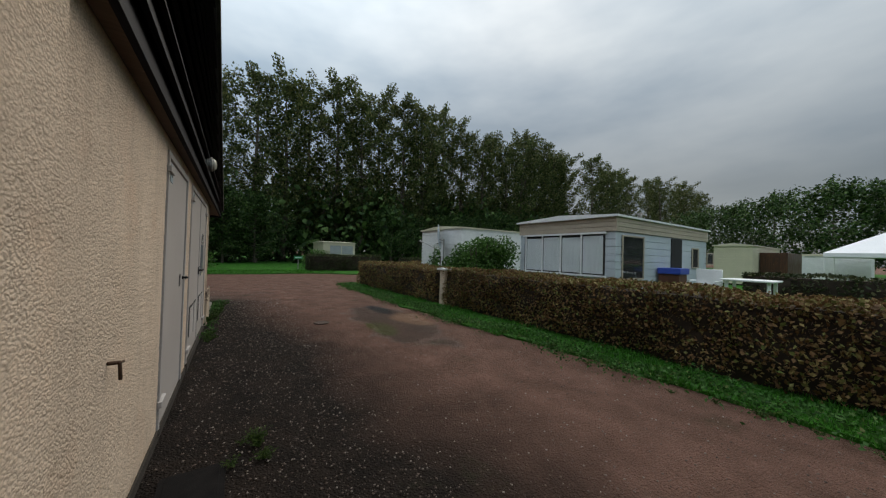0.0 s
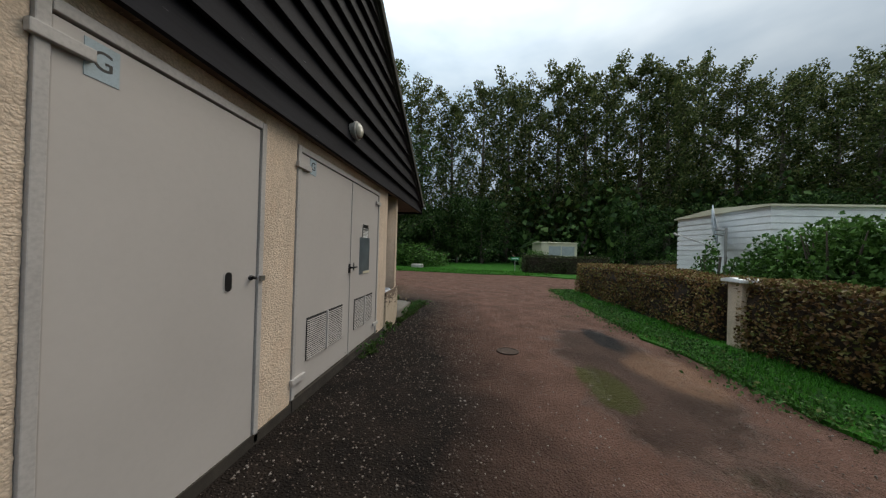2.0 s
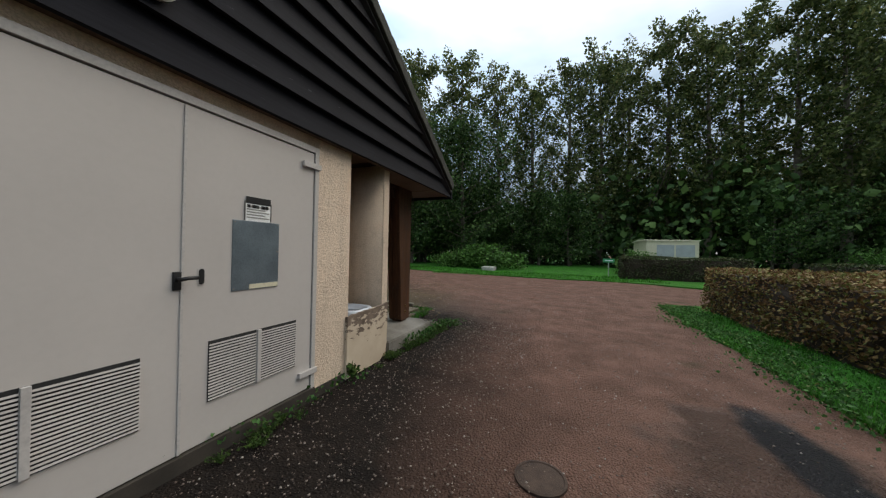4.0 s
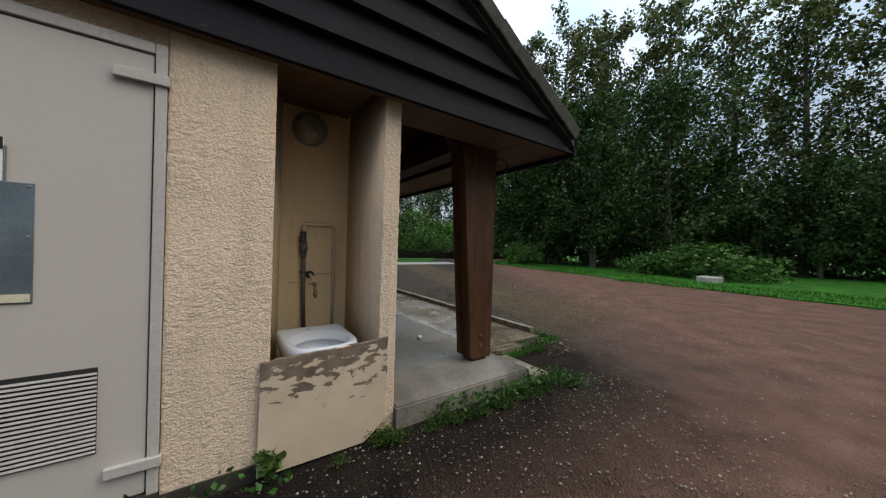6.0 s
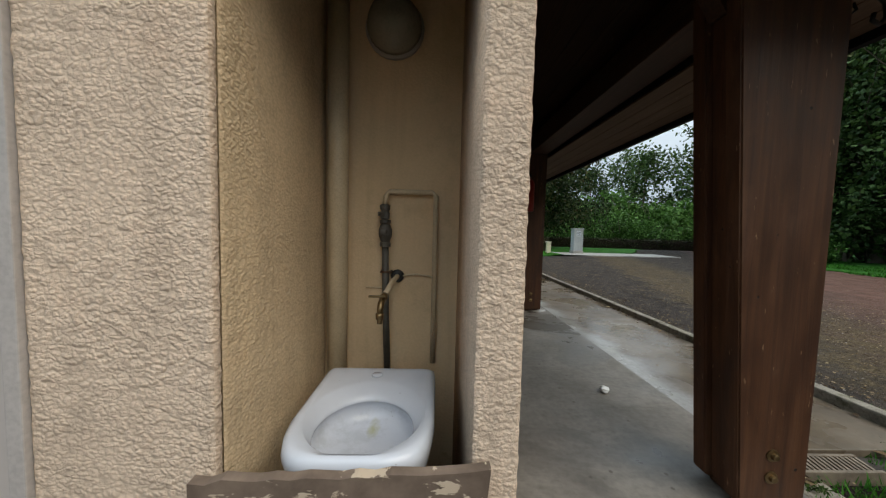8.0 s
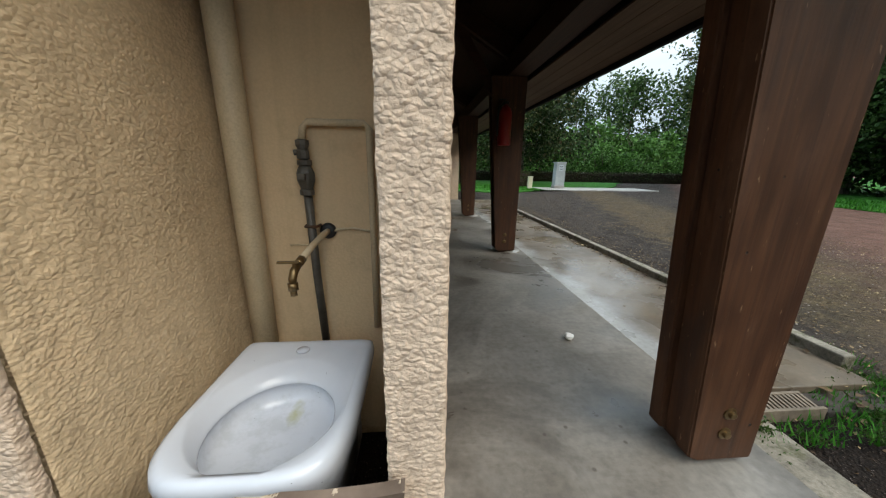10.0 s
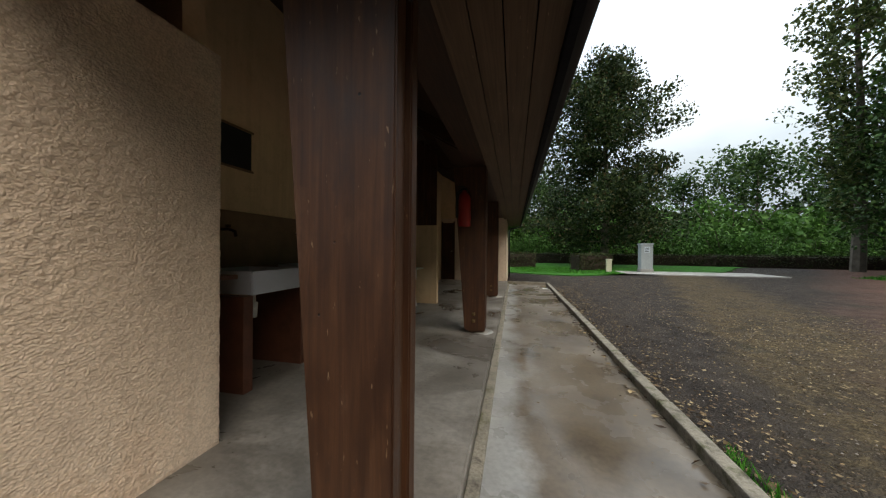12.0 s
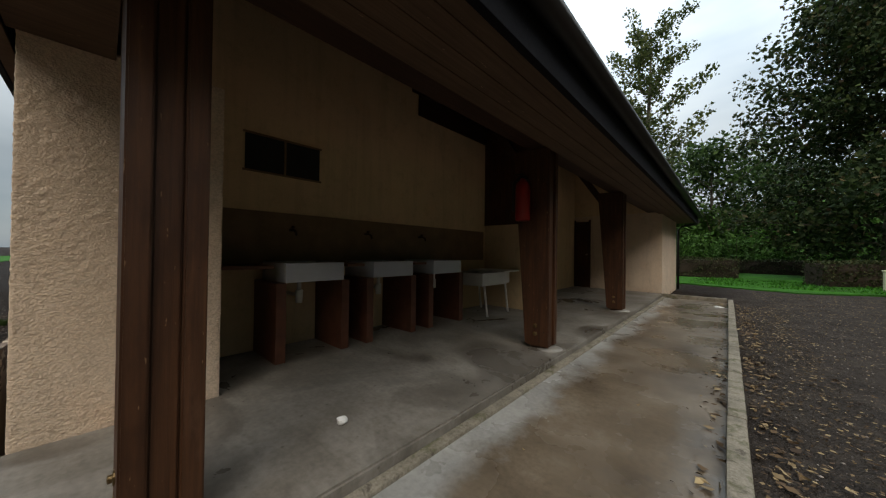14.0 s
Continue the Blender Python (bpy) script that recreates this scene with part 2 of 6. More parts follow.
M["cabinet"] = soft_paint("grey_green_cabinet", (0.34, 0.37, 0.37), 0.12, 0.5, 0.05, 3)


def post_timber():
    """Planed upright timber, brown stain worn thin, with nail holes, knots and pale scuffs."""
    n = Nodes("stained_timber_upright", 0.55, 0, 0.35)
    grain = n.noise(1.0, 6, 0.65, n.scaled(34, 34, 1.3), 0.6)
    worn = n.noise(2.6, 6, 0.68, n.scaled(2.2, 2.2, 0.8))
    c = n.ramp(grain, (0.28, (0.034, 0.0125, 0.0055)), (0.55, (0.070, 0.027, 0.0115)), (0.78, (0.105, 0.045, 0.020)))
    c = n.mix(n.ramp(worn, (0.36, 0.75), (0.52, 0.0)), c, (0.030, 0.013, 0.008))
    c = n.mix(n.ramp(worn, (0.56, 0.0), (0.72, 0.6)), c, (0.125, 0.060, 0.032))
    hole = n.ramp(n.voronoi(7.0), (0.035, 1.0), (0.05, 0.0))
    c = n.mix(hole, c, (0.006, 0.004, 0.003))
    nick = n.ramp(n.noise(0.8, 3, 0.6, n.scaled(95, 95, 17)), (0.70, 0.0), (0.73, 0.7))
    c = n.mix(nick, c, (0.27, 0.17, 0.10))
    n.color(c)
    n.rough(n.ramp(worn, (0.35, 0.42), (0.7, 0.72)))
    n.bump(n.math("SUBTRACT", n.math("ADD", grain, n.math("MULTIPLY", worn, 0.6)), n.math("MULTIPLY", hole, 1.5)), 0.4, 0.005)
    return n.mat


M["wood_z"] = post_timber()


def concrete(name, base, wet):
    n = Nodes(name, 0.75, 0, 0.45)
    c = n.ramp(n.noise(1.6, 6, 0.6), (0.3, tuple(b * 0.62 for b in base)), (0.55, base), (0.75, tuple(b * 1.2 for b in base)))
    c = n.mix(1.0, c, n.ramp(n.noise(30, 3), (0.3, 0.8), (0.6, 1.0)), "MULTIPLY")
    damp = n.ramp(n.noise(0.9, 5, 0.6, distort=0.5), (0.44, 0.0), (0.56, 1.0))
    n.color(n.mix(n.math("MULTIPLY", damp, 0.55), c, tuple(b * 0.4 for b in base)))
    n.rough(n.mix(damp, (0.75, 0.75, 0.75), (wet, wet, wet)))
    n.bump(n.noise(55, 4), 0.2, 0.004)
    return n.mat




def slab_material():
    """Trowelled concrete: grey-brown, with dried tide marks, dark damp patches and trodden dirt."""
    n = Nodes("trowelled_slab", 0.6, 0, 0.45)
    c = n.ramp(n.noise(1.3, 7, 0.62), (0.30, (0.115, 0.099, 0.080)), (0.48, (0.190, 0.170, 0.146)), (0.62, (0.250, 0.230, 0.203)), (0.78, (0.170, 0.144, 0.115)))
    c = n.mix(1.0, c, n.ramp(n.noise(34, 4, 0.65), (0.3, 0.74), (0.6, 1.0)), "MULTIPLY")
    trowel = n.noise(1.0, 4, 0.6, n.scaled(3.0, 16.0, 3.0), 1.2)
    c = n.mix(0.5, c, n.ramp(trowel, (0.35, 0.78), (0.6, 1.06)), "MULTIPLY")
    field = n.noise(1.15, 6, 0.62, distort=0.7)
    damp = n.ramp(field, (0.46, 0.0), (0.60, 1.0))
    rim = n.ramp(field, (0.42, 0.0), (0.47, 0.22), (0.51, 0.0))
    c = n.mix(rim, c, (0.30, 0.285, 0.26))
    c = n.mix(n.math("MULTIPLY", damp, 0.62), c, (0.062, 0.053, 0.045))
    spots = n.ramp(n.voronoi(9.0), (0.05, 0.75), (0.10, 0.0))
    n.color(n.mix(spots, c, (0.075, 0.060, 0.048)))
    n.rough(n.mix(damp, (0.62, 0.62, 0.62), (0.27, 0.27, 0.27)))
    n.bump(n.mix(0.5, n.noise(55, 4), trowel), 0.16, 0.004)
    return n.mat


def mossy_concrete(name, base):
    """Old kerb concrete: lichen spots, black grime and moss in the hollows."""
    n = Nodes(name, 0.9, 0, 0.3)
    c = n.ramp(n.noise(4.0, 6, 0.65), (0.3, tuple(v * 0.5 for v in base)), (0.52, base), (0.75, tuple(v * 1.2 for v in base)))
    c = n.mix(1.0, c, n.ramp(n.noise(60, 4, 0.7), (0.3, 0.62), (0.62, 1.05)), "MULTIPLY")
    c = n.mix(n.ramp(n.noise(7.0, 6, 0.7), (0.52, 0.0), (0.64, 0.8)), c, (0.070, 0.072, 0.030))
    n.color(n.mix(n.ramp(n.noise(11.0, 5, 0.7, distort=0.4), (0.55, 0.0), (0.66, 0.75)), c, (0.050, 0.040, 0.032)))
    n.bump(n.noise(48, 5, 0.7), 0.5, 0.008)
    return n.mat


M["slab"] = slab_material()


def walkway_material():
    """Pale smooth concrete by the slab, dark wet silt over the rest."""
    n = Nodes("damp_walkway", 0.4, 0, 0.5)
    x = n.xyz()[0]
    pale = n.ramp(n.noise(2.5, 6, 0.6), (0.3, (0.24, 0.235, 0.225)), (0.7, (0.36, 0.35, 0.33)))
    silt = n.ramp(n.noise(1.8, 6, 0.65), (0.3, (0.075, 0.055, 0.038)), (0.55, (0.15, 0.115, 0.082)), (0.75, (0.24, 0.20, 0.155)))
    edge = n.math("ADD", x, n.math("MULTIPLY", n.math("SUBTRACT", n.noise(1.6, 6, 0.65), 0.5), 0.75))
    mask = n.ramp(n.math("MULTIPLY", n.math("SUBTRACT", edge, 1.4), 1.0), (0.20, 0.0), (0.38, 1.0))
    c = n.mix(mask, pale, silt)
    n.color(n.mix(1.0, c, n.ramp(n.noise(34, 3), (0.3, 0.8), (0.6, 1.0)), "MULTIPLY"))
    wet = n.ramp(n.noise(1.3, 5, 0.6), (0.40, 0.12), (0.62, 0.5))
    n.rough(wet)
    n.bump(n.noise(40, 4), 0.12, 0.004)
    return n.mat


M["walkway"] = walkway_material()
M["kerb"] = mossy_concrete("kerb_concrete", (0.25, 0.22, 0.175))
M["pad"] = concrete("pale_pad", (0.42, 0.40, 0.37), 0.3)


def ground_material():
    n = Nodes("gravelled_tarmac", 0.95, 0, 0.18)
    x, y, z = n.xyz()
    wob = n.math("MULTIPLY", n.math("SUBTRACT", n.noise(0.45, 5, 0.6), 0.5), 3.2)
    dark = n.ramp(n.noise(3.0, 6, 0.65), (0.3, (0.008, 0.0055, 0.0045)), (0.7, (0.030, 0.020, 0.015)))
    red = n.ramp(n.noise(2.2, 6, 0.6), (0.3, (0.115, 0.060, 0.043)), (0.7, (0.225, 0.120, 0.090)))
    yard = n.ramp(n.math("ADD", n.math("MULTIPLY", x, 0.25), n.math("MULTIPLY", n.noise(1.1, 5, 0.65), 0.5)), (0.85, 0.0), (1.05, 1.0))
    silt = n.ramp(n.noise(2.6, 6, 0.7), (0.3, (0.022, 0.018, 0.016)), (0.7, (0.080, 0.064, 0.053)))
    dark = n.mix(yard, dark, silt)
    # the worn red lane: south of the building, then swinging north past its east side
    south = n.math("ADD", n.math("SUBTRACT", n.math("MULTIPLY", n.math("ADD", x, 0.5), 0.14), y), n.math("MULTIPLY", wob, 0.55))
    s_mask = n.ramp(n.math("MULTIPLY", south, 0.25), (0.17, 0.0), (0.50, 1.0))
    east = n.math("ADD", n.math("SUBTRACT", x, n.math("MULTIPLY", n.math("MAXIMUM", n.math("ADD", y, 1.0), 0.0), 0.72)), n.math("MULTIPLY", wob, 0.8))
    e_mask = n.ramp(n.math("MULTIPLY", east, 0.1), (0.16, 0.0), (0.42, 1.0))
    lane = n.math("MAXIMUM", s_mask, e_mask)
    c = n.mix(lane, dark, red)
    # strip of trodden leaf mould across the yard
    u = n.math("ADD", n.math("SUBTRACT", x, n.math("MULTIPLY", n.math("SUBTRACT", y, 2.0), 0.35)), n.math("MULTIPLY", n.math("SUBTRACT", n.noise(1.1, 6, 0.7), 0.5), 1.6))
    inner = n.ramp(n.math("MULTIPLY", u, 0.1), (0.325, 0.0), (0.375, 1.0), (0.50, 1.0), (0.60, 0.0))
    north = n.ramp(n.math("MULTIPLY", y, 0.1), (0.02, 0.0), (0.20, 1.0), (1.3, 1.0))
    mould = n.ramp(n.noise(26, 5, 0.75), (0.34, (0.050, 0.036, 0.020)), (0.52, (0.125, 0.088, 0.045)), (0.70, (0.26, 0.20, 0.11)))
    drift = n.ramp(n.noise(2.4, 6, 0.72, distort=0.6), (0.40, 0.35), (0.60, 1.0))
    c = n.mix(n.math("MULTIPLY", n.math("MULTIPLY", n.math("MULTIPLY", inner, north), drift), 0.85), c, mould)
    # damp hollows in the lane
    hx, hy = n.math("SUBTRACT", x, -1.5), n.math("SUBTRACT", y, -3.1)
    hollow = n.math("ADD", n.math("MULTIPLY", n.math("MULTIPLY", hx, hx), 0.16), n.math("MULTIPLY", n.math("MULTIPLY", hy, hy), 1.3))
    hollow = n.math("ADD", hollow, n.math("MULTIPLY", n.math("SUBTRACT", n.noise(1.3, 4), 0.5), 2.4))
    damp = n.ramp(hollow, (0.35, 1.0), (0.75, 0.0))
    c = n.mix(n.math("MULTIPLY", damp, 0.55), c, (0.035, 0.028, 0.025))
    px_, py_ = n.math("SUBTRACT", x, -1.66), n.math("SUBTRACT", y, -3.55)
    pan = n.math("ADD", n.math("ADD", n.math("MULTIPLY", n.math("MULTIPLY", px_, px_), 1.3), n.math("MULTIPLY", n.math("MULTIPLY", py_, py_), 4.0)), n.math("MULTIPLY", n.math("SUBTRACT", n.noise(2.0, 4), 0.5), 1.2))
    c = n.mix(n.ramp(pan, (0.30, 0.9), (0.75, 0.0)), c, (0.26, 0.142, 0.090))
    bx_, by_ = n.math("SUBTRACT", x, -0.35), n.math("SUBTRACT", y, -3.34)
    pool = n.math("ADD", n.math("ADD", n.math("MULTIPLY", n.math("MULTIPLY", bx_, bx_), 1.5), n.math("MULTIPLY", n.math("MULTIPLY", by_, by_), 17.0)), n.math("MULTIPLY", n.math("SUBTRACT", n.noise(3.0, 5), 0.5), 1.3))
    c = n.mix(n.ramp(pool, (0.45, 0.95), (0.85, 0.0)), c, (0.014, 0.015, 0.019))
    mx_, my_ = n.math("SUBTRACT", x, -2.15), n.math("SUBTRACT", y, -2.68)
    patch = n.math("ADD", n.math("ADD", n.math("MULTIPLY", n.math("MULTIPLY", mx_, mx_), 2.2), n.math("MULTIPLY", n.math("MULTIPLY", my_, my_), 14.0)), n.math("MULTIPLY", n.math("SUBTRACT", n.noise(5.0, 4), 0.5), 1.6))
    c = n.mix(n.ramp(patch, (0.4, 0.9), (0.75, 0.0)), c, (0.070, 0.072, 0.018))
    stones = n.voronoi(70)
    grit = n.ramp(stones, (0.10, 1.0), (0.26, 0.0))
    pick = n.ramp(n.noise(60, 1), (0.48, 0.0), (0.58, 1.0))
    c = n.mix(n.math("MULTIPLY", n.math("MULTIPLY", grit, pick), 0.6), c, (0.34, 0.28, 0.25))
    c = n.mix(1.0, c, n.ramp(n.noise(140, 2), (0.3, 0.65), (0.65, 1.1)), "MULTIPLY")
    moss = n.ramp(n.noise(0.8, 6, 0.7), (0.60, 0.0), (0.70, 0.5))
    c = n.mix(moss, c, (0.035, 0.040, 0.018))
    n.color(c)
    n.rough(n.mix(damp, (0.95, 0.95, 0.95), (0.30, 0.30, 0.30)))
    n.bump(n.math("ADD", n.math("MULTIPLY", stones, -0.8), n.math("MULTIPLY", n.noise(18, 5, 0.7), 1.4)), 1.0, 0.03)
    return n.mat


M["ground"] = ground_material()


def chipped(name):
    """Cream paint flaking off grey-brown board."""
    n = Nodes(name, 0.75, 0, 0.3)
    z = n.xyz()[2]
    flake = n.noise(9, 5, 0.62, n.scaled(1.0, 1.0, 2.3), 0.4)
    lift = n.math("ADD", flake, n.math("MULTIPLY", n.math("SUBTRACT", z, 0.44), 0.75))
    bare = n.ramp(lift, (0.535, 0.0), (0.550, 1.0))
    paint = n.ramp(n.noise(4, 4), (0.3, (0.44, 0.345, 0.255)), (0.7, (0.55, 0.45, 0.345)))
    board = n.ramp(n.noise(12, 5), (0.3, (0.10, 0.072, 0.055)), (0.7, (0.21, 0.155, 0.12)))
    n.color(n.mix(bare, paint, board))
    n.bump(n.math("SUBTRACT", 1.0, bare), 0.5, 0.004)
    return n.mat


M["chipped"] = chipped("flaking_paint_board")
M["bark"] = soft_paint("grey_bark", (0.12, 0.10, 0.08), 0.4, 0.9, 0.6, 3)
M["poplar"] = leafy("poplar_leaves", ((0.0, (0.030, 0.048, 0.016)), (0.5, (0.075, 0.105, 0.034)), (0.9, (0.145, 0.175, 0.060)), (1.0, (0.25, 0.24, 0.10))), trans=0.35)
M["broad"] = leafy("broad_leaves", ((0.0, (0.016, 0.038, 0.012)), (0.6, (0.042, 0.092, 0.026)), (1.0, (0.095, 0.165, 0.045))), trans=0.18)
M["maple"] = leafy("maple_leaves", ((0.0, (0.012, 0.026, 0.009)), (0.6, (0.034, 0.060, 0.020)), (0.88, (0.072, 0.100, 0.032)), (1.0, (0.105, 0.070, 0.035))), trans=0.2)
M["shrub"] = leafy("shrub_leaves", ((0.0, (0.022, 0.060, 0.012)), (0.6, (0.060, 0.150, 0.030)), (1.0, (0.120, 0.26, 0.060))))
M["herb"] = leafy("verge_leaves", ((0.0, (0.020, 0.060, 0.014)), (0.5, (0.042, 0.125, 0.028)), (0.9, (0.090, 0.210, 0.060)), (1.0, (0.16, 0.17, 0.06))), trans=0.3)
M["hedge"] = leafy("hedge_leaves", ((0.0, (0.085, 0.045, 0.021)), (0.45, (0.215, 0.115, 0.050)), (0.72, (0.19, 0.15, 0.053)), (0.9, (0.12, 0.155, 0.043)), (1.0, (0.32, 0.225, 0.095))), trans=0.12)
M["hedge_green"] = leafy("green_hedge_leaves", ((0.0, (0.020, 0.032, 0.012)), (0.6, (0.045, 0.060, 0.022)), (1.0, (0.09, 0.085, 0.035))), trans=0.12)
M["twig"] = soft_paint("hedge_twigs", (0.035, 0.022, 0.014), 0.4, 0.9, 0.5, 8)
M["grass"] = leafy("grass_blades", ((0.0, (0.014, 0.080, 0.008)), (0.6, (0.034, 0.180, 0.016)), (1.0, (0.080, 0.27, 0.036))), trans=0.3)
M["litter"] = leafy("fallen_leaves", ((0.0, (0.045, 0.027, 0.016)), (0.5, (0.12, 0.072, 0.036)), (1.0, (0.37, 0.27, 0.145))), trans=0.0)
M["pebble"] = leafy("pebbles", ((0.0, (0.10, 0.07, 0.06)), (0.6, (0.20, 0.155, 0.13)), (1.0, (0.40, 0.35, 0.31))), 0.8, 0.0)


def turf(name):
    n = Nodes(name, 0.9, 0, 0.2)
    c = n.ramp(n.noise(1.2, 6, 0.65), (0.27, (0.026, 0.046, 0.010)), (0.42, (0.016, 0.095, 0.007)), (0.7, (0.030, 0.180, 0.012)))
    n.color(n.mix(1.0, c, n.ramp(n.noise(45, 3), (0.3, 0.55), (0.65, 1.15)), "MULTIPLY"))
    n.bump(n.noise(60, 3), 0.8, 0.03)
    return n.mat


M["turf"] = turf("mown_grass")


def glass(name):
    """A thin clear pane: mostly see-through, with a faint mirror sheen."""
    n = Nodes(name, 0.04, 0, 0.5)
    clear = n.t.nodes.new("ShaderNodeBsdfTransparent")
    clear.inputs["Color"].default_value = (0.93, 0.95, 0.95, 1)
    sheen = n.t.nodes.new("ShaderNodeBsdfGlossy")
    sheen.inputs["Roughness"].default_value = 0.03
    m = n.t.nodes.new("ShaderNodeMixShader")
    m.inputs[0].default_value = 0.06
    n.link(clear.outputs[0], m.inputs[1])
    n.link(sheen.outputs[0], m.inputs[2])
    n.link(m.outputs[0], n.t.nodes["Material Output"].inputs["Surface"])
    return n.mat


M["weed"] = leafy("weed_leaves", ((0.0, (0.020, 0.042, 0.010)), (0.6, (0.045, 0.090, 0.020)), (1.0, (0.09, 0.15, 0.035))))
M["glass"] = glass("clear_glass")
M["coal"] = soft_paint("matt_black_iron", (0.010, 0.009, 0.009), 0.4, 0.9, 0.4, 12, 0.0, 0.1)
M["grate"] = soft_paint("weathered_grate_steel", (0.22, 0.175, 0.13), 0.4, 0.7, 0.3, 14, 0.3)
M["iron"] = soft_paint("rusty_cast_iron", (0.072, 0.046, 0.035), 0.5, 0.75, 0.4, 12, 0.5)
M["dark_dome"] = soft_paint("smoky_glass_dome", (0.24, 0.22, 0.17), 0.1, 0.07, 0.0, 4)
M["plinth"] = soft_paint("dirty_plinth", (0.042, 0.034, 0.027), 0.4, 0.95, 0.4, 6)
M["dome"] = soft_paint("frosted_dome", (0.50, 0.46, 0.38), 0.08, 0.2, 0.02, 4)


# ---- mesh helpers ----
def thing(name, at, label, category, group="", kind=""):
    ob = new(name)
    ob.empty_display_size = 0.1
    ob.location = at
    return tagged(ob, label, category, group, kind)


def part(name, bm, material, parent=None, label="", smooth=False):
    me = bpy.data.meshes.new(name)
    bm.normal_update()
    if smooth:
        for f in bm.faces:
            f.smooth = True
    bm.to_mesh(me)
    bm.free()
    me.materials.append(M[material] if isinstance(material, str) else material)
    ob = new(name, me)
    if parent:
        ob.parent = parent
        base = parent.matrix_basis if parent.type == "EMPTY" else Matrix()
        ob.matrix_parent_inverse = base.inverted()
    if label:
        ob["label"] = label
    return ob


def bx(bm, x0, x1, y0, y1, z0, z1, bevel=0.0, m=None):
    """A box between the given bounds, with its edges eased."""
    r = bmesh.ops.create_cube(bm, size=1.0)
    vs = r["verts"]
    for v in vs:
        v.co = Vector(((x0 + x1) / 2 + v.co.x * (x1 - x0), (y0 + y1) / 2 + v.co.y * (y1 - y0), (z0 + z1) / 2 + v.co.z * (z1 - z0)))
    if bevel:
        es = list({e for v in vs for e in v.link_edges})
        r = bmesh.ops.bevel(bm, geom=es, offset=bevel, segments=2, profile=0.6, affect="EDGES")
        vs = list({v for f in r["faces"] for v in f.verts} | {v for v in vs if v.is_valid})
    if m is not None:
        bmesh.ops.transform(bm, matrix=m, verts=[v for v in vs if v.is_valid])
    return vs


def box(name, b, material, parent=None, bevel=0.004, label="", m=None):
    bm = bmesh.new()
    bx(bm, *b, bevel=bevel, m=m)
    return part(name, bm, material, parent, label)


def prism(bm, pts, axis, a, b):
    """A closed prism: the outline pts in the two other axes, from a to b along axis (0, 1, 2)."""
    def at(p, h):
        c = list(p)
        c.insert(axis, h)
        return bm.verts.new(c)
    lo, hi = [at(p, a) for p in pts], [at(p, b) for p in pts]
    n = len(pts)
    bm.faces.new(lo)
    bm.faces.new(hi[::-1])
    for k in range(n):
        bm.faces.new((lo[k], hi[k], hi[(k + 1) % n], lo[(k + 1) % n]))
    bmesh.ops.recalc_face_normals(bm, faces=bm.faces)


def tube(bm, pts, radii, n=8, cap=True):
    """A tapered round tube along a line of points."""
    pts = [Vector(p) for p in pts]
    if isinstance(radii, (int, float)):
        radii = [radii] * len(pts)
    rings = []
    for k, p in enumerate(pts):
        d = (pts[min(k + 1, len(pts) - 1)] - pts[max(k - 1, 0)]).normalized()
        u = d.orthogonal().normalized() if k == 0 else (rings_u - d * rings_u.dot(d)).normalized()
        rings_u = u
        w = d.cross(u)
        rings.append([bm.verts.new(p + (u * math.cos(2 * math.pi * j / n) + w * math.sin(2 * math.pi * j / n)) * radii[k]) for j in range(n)])
    for a, b in zip(rings, rings[1:]):
        for j in range(n):
            bm.faces.new((a[j], a[(j + 1) % n], b[(j + 1) % n], b[j]))
    if cap:
        bm.faces.new(rings[0][::-1])
        bm.faces.new(rings[-1])


def lathe(bm, outline, centre, axis="Z", n=20):
    """Turn an outline of (radius, height) round an axis through centre."""
    c = Vector(centre)
    rings = []
    for r, h in outline:
        ring = []
        for j in range(n):
            a = 2 * math.pi * j / n
            p = Vector((r * math.cos(a), r * math.sin(a), h))
            if axis == "Y":
                p = Vector((p.x, -p.z, p.y))
            if axis == "X":
                p = Vector((p.z, p.x, p.y))
            ring.append(bm.verts.new(c + p))
        rings.append(ring)
    for a, b in zip(rings, rings[1:]):
        for j in range(n):
            bm.faces.new((a[j], a[(j + 1) % n], b[(j + 1) % n], b[j]))
    bm.faces.new(rings[0][::-1])
    bm.faces.new(rings[-1])
    bmesh.ops.recalc_face_normals(bm, faces=bm.faces)


def raw_mesh(name, verts, faces, material, parent=None, label=""):
    """Many alike faces from arrays of corners (all with the same number of corners)."""
    me = bpy.data.meshes.new(name)
    nf, k = faces.shape
    me.vertices.add(len(verts))
    me.vertices.foreach_set("co", np.ascontiguousarray(verts, dtype=np.float32).ravel())
    me.loops.add(nf * k)
    me.loops.foreach_set("vertex_index", np.ascontiguousarray(faces, dtype=np.int32).ravel())
    me.polygons.add(nf)
    me.polygons.foreach_set("loop_start", np.arange(0, nf * k, k, dtype=np.int32))
    me.update(calc_edges=True)
    me.validate()
    me.materials.append(M[material])
    ob = new(name, me)
    if parent:
        ob.parent = parent
        ob.matrix_parent_inverse = parent.matrix_basis.inverted() if parent.type == "EMPTY" else Matrix()
    if label:
        ob["label"] = label
    return ob


